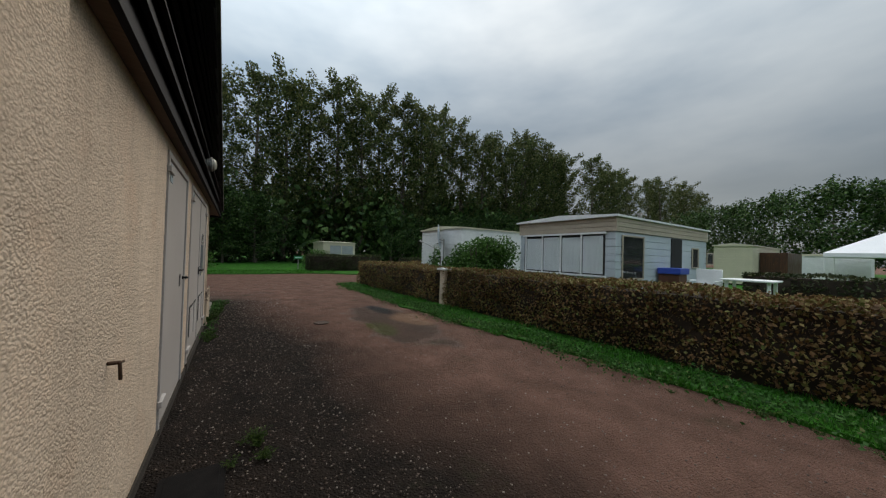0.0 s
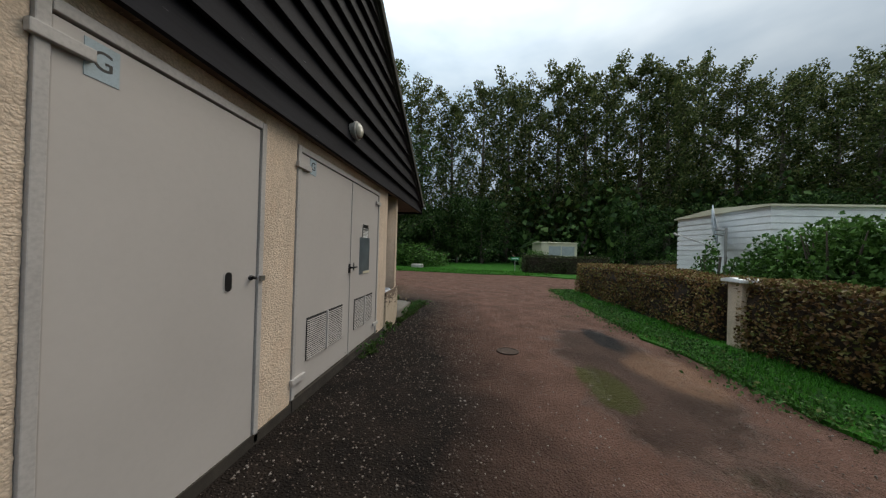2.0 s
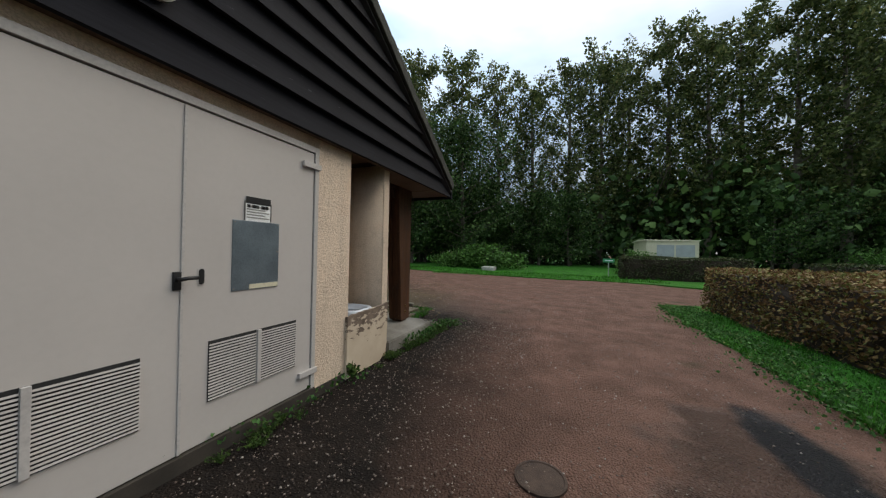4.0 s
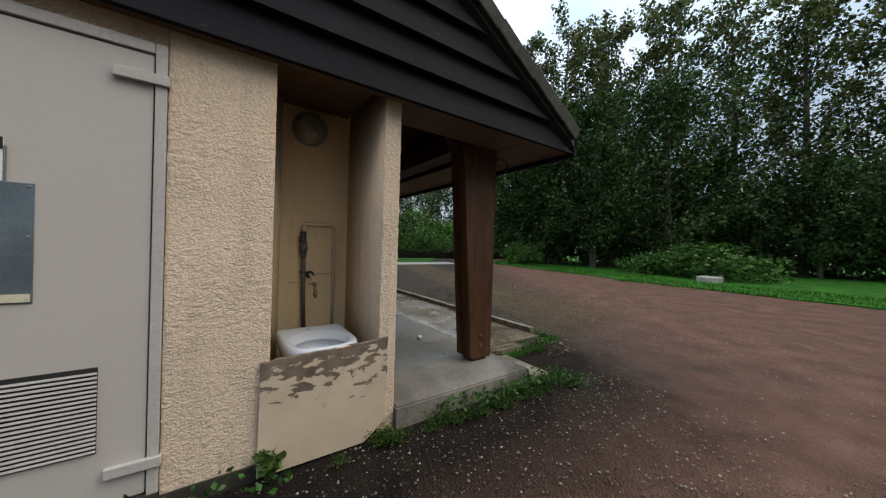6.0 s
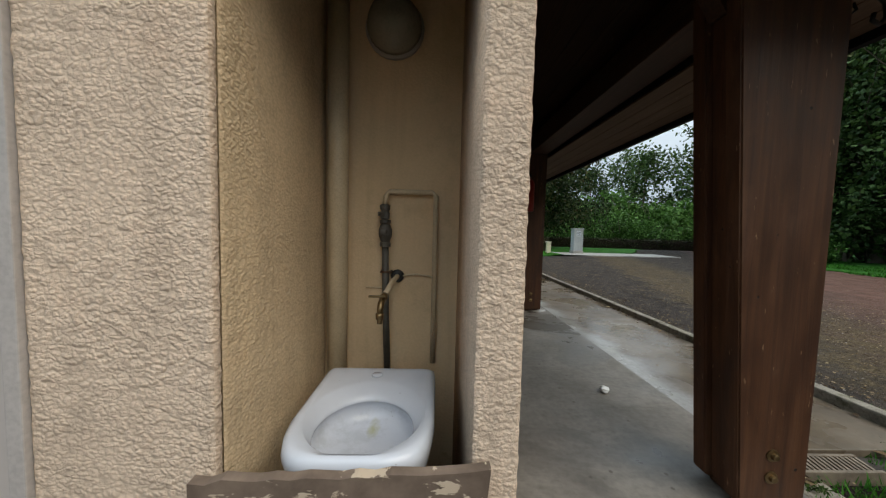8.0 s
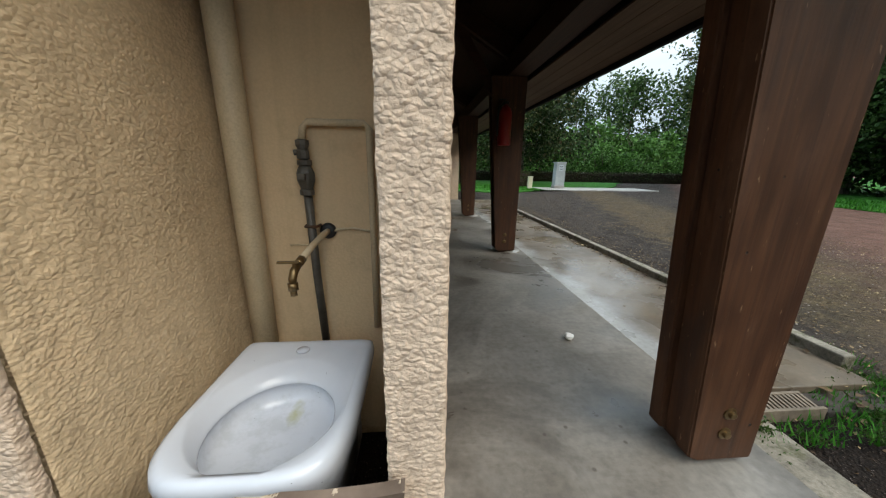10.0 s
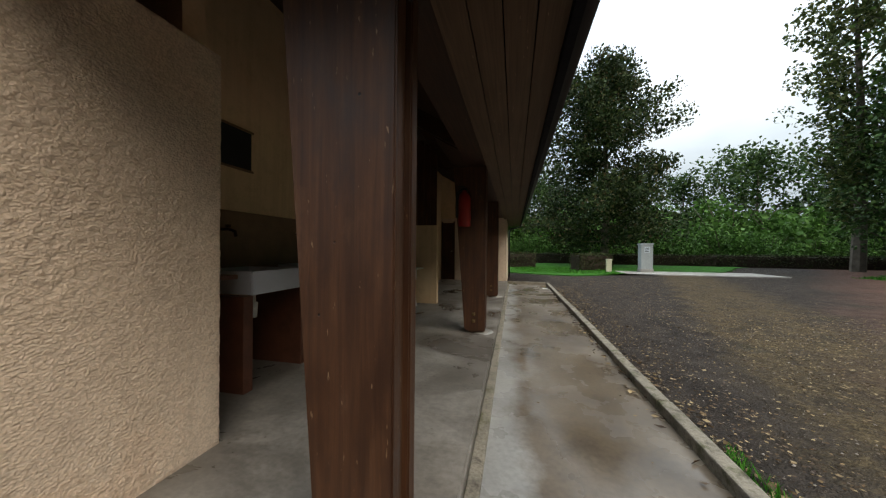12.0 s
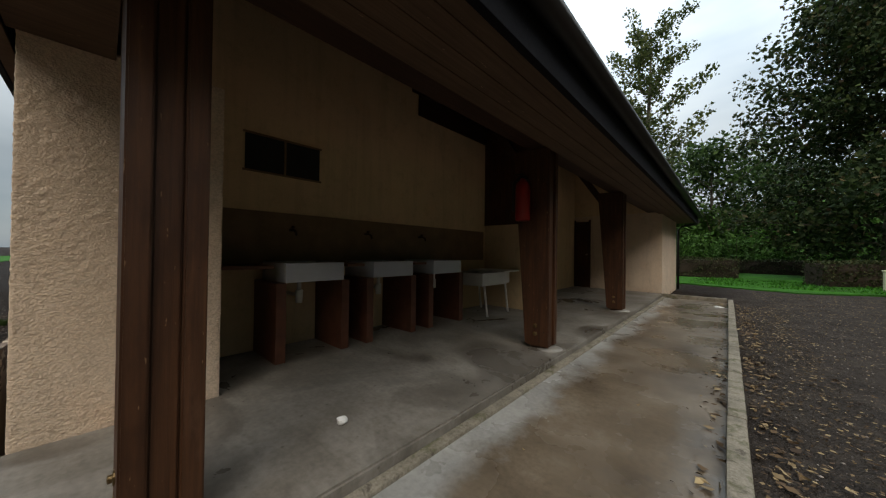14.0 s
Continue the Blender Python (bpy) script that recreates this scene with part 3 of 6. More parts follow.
def leaf_cloud(rng, centres, size, up=0.3, out=None):
    """Folded leaves at the centres: four corners and two triangles each."""
    n = len(centres)
    d = rng.normal(size=(n, 3))
    if out is not None:
        d = d * 0.6 + out
    d[:, 2] -= up
    d /= np.linalg.norm(d, axis=1)[:, None] + 1e-9
    s = np.cross(d, rng.normal(size=(n, 3)))
    s /= np.linalg.norm(s, axis=1)[:, None] + 1e-9
    nn = np.cross(d, s)
    l = (size * rng.uniform(0.6, 1.35, n))[:, None]
    p0 = centres - d * l * 0.5
    p2 = centres + d * l * 0.5
    mid = centres - d * l * 0.08
    p1 = mid + s * l * 0.34 + nn * l * 0.12
    p3 = mid - s * l * 0.34 + nn * l * 0.12
    v = np.stack([p0, p1, p2, p3], 1).reshape(-1, 3)
    i = np.arange(n)[:, None] * 4
    f = np.concatenate([i + np.array([[0, 1, 2]]), i + np.array([[0, 2, 3]])], 1).reshape(-1, 3)
    return v, f

# ---- ground ----
def grid_sheet(name, xs, ys, z, material, label, category, wob=0.0):
    bm = bmesh.new()
    rows = [[bm.verts.new((x, y, z + (noise.noise((x * 0.6, y * 0.6, 0)) * wob if abs(x) < 20 and abs(y) < 20 else 0))) for x in xs] for y in ys]
    for a, b in zip(rows, rows[1:]):
        for k in range(len(xs) - 1):
            bm.faces.new((a[k], a[k + 1], b[k + 1], b[k]))
    return tagged(part(name, bm, material, smooth=True), label, category, kind="structure")


steps = [-900, -300, -120, -60, -30] + [k * 0.5 for k in range(-40, 41)] + [30, 60, 120, 300, 900]
grid_sheet("ground", steps, steps, -0.012, "ground", "reddish gravelled tarmac lane with damp hollows, darker beside the building", "ground", 0.018)


def turf_patch(name, outline, z, label):
    """A grass sheet with an uneven rim that sinks into the ground."""
    bm = bmesh.new()
    pts = []
    for (x0, y0), (x1, y1) in zip(outline, outline[1:] + outline[:1]):
        n = max(2, int(math.hypot(x1 - x0, y1 - y0) / 0.25)) if abs(x0) < 30 and abs(y0) < 30 else 4
        for k in range(n):
            x, y = x0 + (x1 - x0) * k / n, y0 + (y1 - y0) * k / n
            w = 0.2
            pts.append((x + noise.noise((x * 1.7, y * 1.7, 3)) * w, y + noise.noise((x * 1.7, y * 1.7, 9)) * w))
    top = [bm.verts.new((x, y, z)) for x, y in pts]
    low = [bm.verts.new((x, y, -0.05)) for x, y in pts]
    f = bm.faces.new(top)
    if f.normal.z < 0:
        f.normal_flip()
    for k in range(len(pts)):
        bm.faces.new((top[k], low[k], low[(k + 1) % len(pts)], top[(k + 1) % len(pts)]))
    bmesh.ops.triangulate(bm, faces=[f])
    bmesh.ops.recalc_face_normals(bm, faces=bm.faces)
    return tagged(part(name, bm, "turf"), label, "grass", kind="structure")


turf_patch("grass_verge", [(-30, -4.55), (-6, -4.5), (-3, -4.25), (0, -4.0), (3.5, -4.0), (5.4, -4.05), (6.1, -4.25), (6.2, -5.0), (6.0, -90), (-60, -90), (-60, -4.6)], 0.025, "narrow green grass verge along the hedge foot")
turf_patch("plot_lawn", [(-12, -6.35), (5.0, -6.3), (5.0, -24), (-12, -24)], 0.22, "raised grass plot behind the hedge")
turf_patch("lawn_east", [(12.6, -4.2), (12.5, -1), (13.2, 3), (14.5, 8), (16.3, 14.5), (19, 19), (90, 60), (90, -90), (10.5, -90), (11.0, -7)], 0.03, "mown green grass strip in front of the wood")
turf_patch("lawn_north", [(1.6, 15.5), (4.2, 14.2), (6.4, 15.8), (7.4, 17.2), (8.6, 16.4), (13, 19.5), (16, 24), (24, 32), (80, 70), (-60, 80), (-60, 15.5)], 0.03, "mown green lawn beyond the yard")

# ---- the building: shell ----
SL = 0.577
EAVE_X, EAVE_Z = 1.92, 2.165
RIDGE_X = -5.0


def roof_z(x):
    return EAVE_Z + (EAVE_X - abs(x - RIDGE_X) - RIDGE_X) * SL if x < RIDGE_X else EAVE_Z + (EAVE_X - x) * SL


def wall(name, boxes, material, label):
    bm = bmesh.new()
    for b in boxes:
        bx(bm, *b)
    return tagged(part(name, bm, material), label, "wall", kind="structure")


def rough_box(x0, x1, y0, y1, z0, z1, pitch, amp, skip=""):
    """Corners and quads of a box of thrown render: a fine grid pushed in and out, with worn rounded edges."""
    lo, hi = np.array([x0, y0, z0]), np.array([x1, y1, z1])
    vs, fs, count = [], [], 0
    for axis, side, tag in ((0, 0, "w"), (0, 1, "e"), (1, 0, "s"), (1, 1, "n"), (2, 1, "t")):
        if tag in skip:
            continue
        u, v = [k for k in range(3) if k != axis]
        nu, nv = max(1, round((hi[u] - lo[u]) / pitch)), max(1, round((hi[v] - lo[v]) / pitch))
        gu, gv = np.meshgrid(np.linspace(lo[u], hi[u], nu + 1), np.linspace(lo[v], hi[v], nv + 1), indexing="ij")
        p = np.zeros((nu + 1, nv + 1, 3))
        p[..., axis], p[..., u], p[..., v] = (hi if side else lo)[axis], gu, gv
        vs.append(p.reshape(-1, 3))
        i = np.arange((nu + 1) * (nv + 1)).reshape(nu + 1, nv + 1) + count
        q = np.stack([i[:-1, :-1], i[1:, :-1], i[1:, 1:], i[:-1, 1:]], -1).reshape(-1, 4)
        fs.append(q if (side == 1) == (axis != 1) else q[:, ::-1])
        count += len(vs[-1])
    p = np.concatenate(vs)
    r = 0.010
    c = np.clip(p, lo + r, hi - r)
    d = p - c
    d /= np.linalg.norm(d, axis=1)[:, None] + 1e-9
    h = np.array([max(-0.7, noise.noise((a * 40, b * 40, e * 48)) * 1.7) * (0.45 + 0.55 * min(1.0, max(0.0, 0.6 + noise.noise((a * 2.5, b * 2.5, e * 2.5)) * 1.6))) for a, b, e in p])
    return c + d * (r + h * amp)[:, None], np.concatenate(fs)


def rough_wall(name, pieces, plain, material, label):
    vs, fs, count = [], [], 0
    for p in pieces:
        v, f = rough_box(*p)
        vs.append(v)
        fs.append(f + count)
        count += len(v)
    for x0, x1, y0, y1, z0, z1 in plain:
        vs.append(np.array([(x, y, z) for z in (z0, z1) for x, y in ((x0, y0), (x1, y0), (x1, y1), (x0, y1))]))
        fs.append(np.array([(0, 3, 2, 1), (4, 5, 6, 7), (0, 1, 5, 4), (1, 2, 6, 5), (2, 3, 7, 6), (3, 0, 4, 7)]) + count)
        count += 8
    return tagged(raw_mesh(name, np.concatenate(vs), np.concatenate(fs), material), label, "wall", kind="structure")


GX0, GX1, QX0, QX1 = -4.53, -3.45, -3.08, -1.03
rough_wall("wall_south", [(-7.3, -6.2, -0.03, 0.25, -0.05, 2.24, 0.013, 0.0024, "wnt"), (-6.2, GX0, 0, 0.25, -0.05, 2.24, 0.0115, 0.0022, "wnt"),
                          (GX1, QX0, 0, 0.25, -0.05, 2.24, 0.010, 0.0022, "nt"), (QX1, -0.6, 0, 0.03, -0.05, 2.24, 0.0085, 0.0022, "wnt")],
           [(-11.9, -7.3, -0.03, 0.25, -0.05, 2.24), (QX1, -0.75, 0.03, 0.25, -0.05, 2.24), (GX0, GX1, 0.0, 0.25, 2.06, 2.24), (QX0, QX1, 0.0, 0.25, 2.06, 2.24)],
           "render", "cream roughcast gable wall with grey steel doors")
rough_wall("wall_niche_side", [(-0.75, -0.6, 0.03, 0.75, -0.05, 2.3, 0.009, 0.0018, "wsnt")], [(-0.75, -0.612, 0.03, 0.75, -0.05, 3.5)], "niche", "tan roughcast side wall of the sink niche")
wall("wall_niche_back", [(-0.75, 0.025, 0.75, 0.87, -0.05, 3.0)], "smooth", "cream rendered back wall of the sink niche")
EX0, EX1 = 0.018, 0.140
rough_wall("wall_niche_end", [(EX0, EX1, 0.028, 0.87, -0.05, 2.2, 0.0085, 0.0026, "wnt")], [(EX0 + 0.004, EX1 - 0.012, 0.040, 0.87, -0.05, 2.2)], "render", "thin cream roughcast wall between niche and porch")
wall("wall_porch_back", [(-0.90, -0.75, 0.87, 9.9, -0.05, 3.70)], "smooth", "cream painted back wall of the wash porch")
bm = bmesh.new()
prism(bm, [(-0.9, 2.2), (1.42, 2.2), (1.42, roof_z(1.42) - 0.01), (-0.9, roof_z(-0.9) - 0.01)], 1, 9.9, 10.05)
tagged(part("wall_end_gable", bm, "smooth"), "cream upper end wall under the roof slope", "wall", kind="structure")
wall("wall_north_room", [(-0.9, 1.42, 9.9, 10.05, -0.05, 2.2), (1.27, 1.42, 10.05, 12.6, -0.05, 2.2), (-0.9, 1.42, 12.6, 12.75, -0.05, 2.2)], "render", "cream roughcast walls of the end room")
wall("wall_west", [(-11.9, -11.7, 0, 12.75, -0.05, 2.24), (-11.7, -0.9, 12.55, 12.75, -0.05, 2.24)], "render", "cream roughcast outer wall")
bm = bmesh.new()
prism(bm, [(-11.7, 2.24), (1.5, 2.24), (RIDGE_X, roof_z(RIDGE_X) - 0.12)], 1, 0.0, 0.05)
tagged(part("wall_gable", bm, "dark_in"), "dark gable backing behind the cladding boards", "wall", kind="structure")

# plinth and bases
# added strip, coloured like the dark soil at the wall foot
box("plinth", (-6.2, -0.62, -0.012, 0.0, -0.05, 0.06), "plinth", bevel=0.004)
tagged(bpy.data.objects["plinth"], "low added strip under the gable wall, coloured as dark soil", "plinth", kind="structure")

bm = bmesh.new()
prism(bm, [(-0.75, 0.87), (0.142, 0.87), (0.142, -0.01), (1.46, -0.01), (1.46, 9.9), (-0.75, 9.9)], 2, -0.1, 0.14)
bmesh.ops.bevel(bm, geom=[e for e in bm.edges if all(v.co.z > 0 for v in e.verts)], offset=0.012, segments=2, affect="EDGES")
tagged(part("floor_slab", bm, "slab"), "smooth grey concrete porch slab with damp patches", "floor", kind="structure")
bm = bmesh.new()
bx(bm, 1.462, 2.66, 0.83, 9.72, -0.1, 0.062, bevel=0.006)
tagged(part("walkway", bm, "walkway"), "wet brown-grey concrete walkway beside the porch slab", "floor", kind="structure")
# tan step strip; its paler colour puts skylight on the riser
tagged(box("slab_edge", (1.462, 1.53, 0.84, 9.7, 0.0, 0.085), "kerb", bevel=0.012), "narrow tan step along the slab edge, paler to stand in for skylight", "edging", kind="structure")
box("step_pad", (1.462, 1.79, 0.03, 0.665, -0.1, 0.03), "kerb", bevel=0.012)
tagged(bpy.data.objects["step_pad"], "small cracked concrete pad against the slab corner", "pad", kind="structure")

# kerb: separate lengths
kerb = thing("kerb", (2.7, 1.0, 0), "weathered pale concrete kerb edging the walkway", "kerb", kind="structure")
ky = 0.98
k = 0
while ky < 9.7:
    y2 = min(ky + 0.99, 9.81)
    wob = noise.noise((k * 1.3, 0, 0)) * 0.012
    box("kerbstone", (2.655 + wob, 2.745 + wob, ky, y2 - 0.008, -0.12, 0.135 + wob * 0.5), "kerb", kerb, 0.014)
    ky = y2
    k += 1
box("kerbstone", (1.44, 2.64, 9.73, 9.81, -0.12, 0.15), "kerb", kerb, 0.012)

# drain grating at the walkway's head
grate = thing("drain_grate", (1.8, 0.76, 0.03), "tan weathered slotted drain grate, half buried in dirt", "drain")
for y in (0.685, 0.800):
    box("frame", (1.50, 2.16, y, y + 0.018, -0.02, 0.05), "grate", grate, 0.003)
box("pit", (1.50, 2.16, 0.704, 0.799, -0.04, 0.0), "dark_in", grate, 0.0)
for k in range(25):
    m = pose(1.525 + k * 0.0255, 0.7515, 0.036, 0, 0, -14)
    box("bar", (-0.0065, 0.0065, -0.049, 0.049, -0.012, 0.011), "grate", grate, 0.0, m=m)
box("silt_bed", (2.165, 2.64, 0.68, 0.825, -0.06, 0.030), "plinth", grate, 0.012, "dirt that buries the end of the grate")

# ---- roof ----
roof = thing("roof", (RIDGE_X, 6, 5.9), "dark pitched roof with a cladded gable and brown timber underside", "roof", kind="structure")
Y0, Y1 = -0.10, 13.25
bm = bmesh.new()
zr = roof_z(RIDGE_X)
prism(bm, [(EAVE_X, EAVE_Z + 0.02), (EAVE_X, EAVE_Z + 0.16), (RIDGE_X, zr + 0.18), (2 * RIDGE_X - EAVE_X, EAVE_Z + 0.16), (2 * RIDGE_X - EAVE_X, EAVE_Z + 0.02), (RIDGE_X, zr + 0.02)], 1, Y0, Y1)
part("roof_deck", bm, "roof", roof)
# verge tiles along the rake
ang = math.atan(SL)
for k in range(34):
    x = EAVE_X - 0.02 - k * 0.205
    if x < RIDGE_X:
        break
    j = noise.noise((k * 2.1, 5, 0)) * 0.012
    m = pose(x, Y0 + 0.02, EAVE_Z + (EAVE_X - x) * SL + 0.15 + j, 0, math.degrees(ang) + 3, 0)
    box("verge_tile", (-0.24, 0.0, -0.065, 0.10, -0.10, 0.028), "verge", roof, 0.012, m=m)
# lapped boards of the gable
step = 0.222
k = 0
z = 2.13
while z < zr - 0.1:
    bm = bmesh.new()
    prof = [(-0.095, z), (-0.068, z - 0.004), (-0.012, z + step + 0.03), (-0.034, z + step + 0.03)]
    # the ends are cut along the slope
    lo = []
    for sgn in (0, 1):
        ring = []
        for (yy, zz) in prof:
            xe = EAVE_X - 0.03 - max(0.0, zz - EAVE_Z + 0.02) / SL
            if sgn == 0:
                xe = 2 * RIDGE_X - xe
            ring.append(bm.verts.new((xe, yy, zz)))
        lo.append(ring)
    a, b = lo
    bm.faces.new(a)
    bm.faces.new(b[::-1])
    for q in range(4):
        bm.faces.new((a[q], b[q], b[(q + 1) % 4], a[(q + 1) % 4]))
    bmesh.ops.recalc_face_normals(bm, faces=bm.faces)
    part("cladding_board", bm, "clad", roof)
    z += step
    k += 1
# soffit strip behind the lowest board, and along the eave
box("soffit_board", (-6.2, 1.86, -0.066, -0.004, 2.135, 2.15), "soffit", roof, 0.002)
for k in range(4):
    box("soffit_board", (1.345 + k * 0.14, 1.479 + k * 0.14, 0.0, Y1 - 0.05, 2.150, 2.165), "soffit", roof, 0.002)
box("soffit_board", (0.143, 1.345, 0.0, 0.36, 2.155, 2.17), "soffit", roof, 0.002)
# fascia and gutter at the eave
box("fascia", (EAVE_X - 0.03, EAVE_X + 0.014, Y0, Y1, EAVE_Z - 0.06, EAVE_Z + 0.20), "clad", roof, 0.003)
bm = bmesh.new()
prof = []
for k in range(9):
    a = math.pi + math.pi * k / 8
    prof.append((EAVE_X + 0.07 + math.cos(a) * 0.068, EAVE_Z + 0.19 + math.sin(a) * 0.068))
for k in range(8, -1, -1):
    a = math.pi + math.pi * k / 8
    prof.append((EAVE_X + 0.07 + math.cos(a) * 0.061, EAVE_Z + 0.19 + math.sin(a) * 0.061))
prism(bm, prof, 1, Y0 + 0.12, Y1 + 0.04)
part("gutter", bm, "black", roof, "black half-round eave gutter", True)
bm = bmesh.new()
tube(bm, [(EAVE_X + 0.05, Y1 - 0.1, 2.22), (EAVE_X + 0.0, Y1 - 0.12, 2.12), (1.55, Y1 - 0.4, 2.02), (1.47, Y1 - 0.45, 1.9), (1.47, Y1 - 0.45, 0.02)], 0.035, 8)
part("downpipe", bm, "black", roof, smooth=True)
# underside boards of the porch, following the slope
n = 16
for k in range(n):
    x1 = 1.34 - k * 0.135
    x0 = x1 - 0.133
    bm = bmesh.new()
    prism(bm, [(x1, roof_z(x1) - 0.03), (x0, roof_z(x0) - 0.03), (x0, roof_z(x0) - 0.005), (x1, roof_z(x1) - 0.005)], 1, 0.06, Y1 - 0.1)
    part("ceiling_board", bm, "wood_y", roof)


# ---- timber frame of the porch ----
def post(y):
    p = thing("porch_post", (1.2, y + 0.1, 0.14), "tapered brown-stained timber porch post with bolted foot", "post", "porch posts")
    for nm, dy0, dy1, dx in (("plank", 0.0, 0.065, 0.0), ("core", 0.067, 0.143, 0.022), ("plank", 0.145, 0.21, 0.0)):
        bm = bmesh.new()
        prism(bm, [(1.075 + dx, 0.185), (1.115 + dx, 0.165), (1.325 - dx, 0.165), (1.33 - dx, 0.185), (1.335 - dx, 2.2), (0.925 + dx, 2.2)], 1, y + dy0, y + dy1)
        bmesh.ops.bevel(bm, geom=bm.edges[:], offset=0.006, segments=2, affect="EDGES")
        part(nm, bm, "wood_z", p)
    box("foot_plate", (1.13, 1.29, y + 0.03, y + 0.18, 0.138, 0.165), "rust", p, 0.003)
    for zz in (0.29, 0.375):
        bm = bmesh.new()
        lathe(bm, [(0.0, 0.0), (0.024, 0.0), (0.024, 0.004), (0.013, 0.006), (0.013, 0.016), (0.009, 0.018), (0.0, 0.018)], (1.19, y, zz), "Y", 12)
        part("bolt", bm, "brass", p, "tarnished bolt and washer")
    return p


post1 = post(0.36)
copy_thing(post1, Matrix.Translation((1.2, 3.44, 0.14)))
copy_thing(post1, Matrix.Translation((1.2, 6.42, 0.14)))

for y in (3.44, 6.42):
    bm = bmesh.new()
    lathe(bm, [(0.0, -0.01), (0.13, -0.01), (0.125, 0.004), (0.09, 0.012), (0.0, 0.014)], (1.30, y, 0.14), "Z", 14)
    for v in bm.verts:
        v.co.x += noise.noise(v.co * 9) * 0.02
        v.co.y += noise.noise(v.co * 9 + Vector((4, 0, 0))) * 0.03
    tagged(part("mortar_patch", bm, "pad", smooth=True), "pale mortar patch at the foot of a post", "mortar")
beam = tagged(box("eave_beam", (1.10, 1.33, 0.02, 12.9, 2.20, 2.40), "wood_y", bevel=0.008), "dark brown timber beam over the porch posts", "beam")
for y in (0.36, 3.34, 6.32):
    b = thing("roof_truss", (0.3, y + 0.1, 2.4), "dark brown timber rafter and tie over the porch", "truss", "porch trusses")
    for dy in (0.0, 0.145):
        bm = bmesh.new()
        prism(bm, [(1.33, roof_z(1.33) - 0.26), (1.33, roof_z(1.33) - 0.035), (-0.75, roof_z(-0.75) - 0.035), (-0.75, roof_z(-0.75) - 0.26)], 1, y + dy, y + dy + 0.065)
        part("rafter", bm, "wood_x", b)
    bm = bmesh.new()
    prism(bm, [(0.95, 2.0), (1.06, 2.0), (0.55, 2.78), (0.42, 2.78)], 1, y + 0.07, y + 0.14)
    part("brace", bm, "wood_x", b)

# wrought-iron scroll on the first post
bm = bmesh.new()
sc = [(1.34, 0.46, 1.98), (1.38, 0.46, 2.06), (1.45, 0.46, 2.115), (1.53, 0.46, 2.12), (1.585, 0.46, 2.08), (1.595, 0.46, 2.03), (1.57, 0.46, 2.0), (1.54, 0.46, 2.015), (1.545, 0.46, 2.04)]
tube(bm, sc, 0.008, 6)
tube(bm, [(1.34, 0.46, 2.09), (1.40, 0.46, 2.11), (1.46, 0.46, 2.115)], 0.006, 6)
tube(bm, [(1.43, 0.46, 2.10), (1.42, 0.46, 2.05), (1.45, 0.46, 2.03), (1.475, 0.46, 2.05), (1.46, 0.46, 2.075)], 0.005, 6)
tagged(part("iron_scroll", bm, "black", smooth=True), "black wrought-iron scroll bracket fixed to the porch post", "bracket")


# ---- doors ----
def louvre(parent, x0, x1, z0, z1, y):
    v = part("vent", bmesh.new(), "frame", parent)
    bm = bmesh.new()
    # near-black backing sheet stands in for the shade between the slats
    bx(bm, x0, x1, y + 0.004, y + 0.012, z0, z1)
    v.data.materials.clear()
    bm.to_mesh(v.data)
    bm.free()
    v.data.materials.append(M["dark_in"])
    mid = (x0 + x1) / 2
    box("divider", (mid - 0.014, mid + 0.014, y - 0.014, y + 0.004, z0, z1), "frame", v, 0.002)
    for a, b in ((x0, mid - 0.015), (mid + 0.015, x1)):
        zz = z0 + 0.01
        while zz < z1 - 0.01:
            bm = bmesh.new()
            prism(bm, [(y - 0.0075, zz), (y - 0.0055, zz + 0.0082), (y - 0.0025, zz + 0.0082), (y - 0.0045, zz)], 0, a, b)
            part("slat", bm, "frame", v)
            zz += 0.0178
    return v


def strap(parent, x0, x1, z, y):
    box("hinge", (x0, x1, y - 0.028, y - 0.002, z - 0.022, z + 0.022), "frame", parent, 0.004)


def letter_g(x, y, z, h, parent):
    cu = bpy.data.curves.new("letter", "FONT")
    cu.body, cu.size, cu.extrude, cu.align_x = "G", h * 1.35, 0.001, "CENTER"
    tmp = bpy.data.objects.new("letter_tmp", cu)
    scene.collection.objects.link(tmp)
    me = bpy.data.meshes.new_from_object(tmp.evaluated_get(bpy.context.evaluated_depsgraph_get()))
    bpy.data.objects.remove(tmp)
    me.materials.append(M["black"])
    ob = new("letter", me)
    ob.matrix_basis = pose(x, y - 0.0035, z, 90, 0, 0)
    ob.parent = parent


def label_plate(parent, x0, x1, z0, z1, y):
    lp = box("label_plate", (x0, x1, y - 0.003, y, z0, z1), M["labelblue"], parent, 0.0, "small blue-grey label with a black letter")
    letter_g((x0 + x1) / 2, y, z0 + (z1 - z0) * 0.30, (z1 - z0) * 0.55, lp)


M["labelblue"] = soft_paint("label_blue", (0.36, 0.45, 0.50), 0.1, 0.5, 0.02, 8)


def slot(leaf, x0, x1, z0, z1):
    """A rounded finger slot: a raised lip round a flat black patch that paints the recess's shade."""
    r = (x1 - x0) / 2
    for nm, grow, y0, mat in (("slot_lip", 0.008, -0.003, "frame"), ("finger_slot", 0.0, -0.0055, "black")):
        ring = []
        for k in range(16):
            a = 2 * math.pi * k / 16
            cz = z1 - r if math.sin(a) > 0 else z0 + r
            ring.append(((x0 + x1) / 2 + math.cos(a) * (r + grow), cz + math.sin(a) * (r + grow)))
        bm = bmesh.new()
        prism(bm, ring[::-1], 1, y0, 0.0)
        part(nm, bm, mat, leaf)


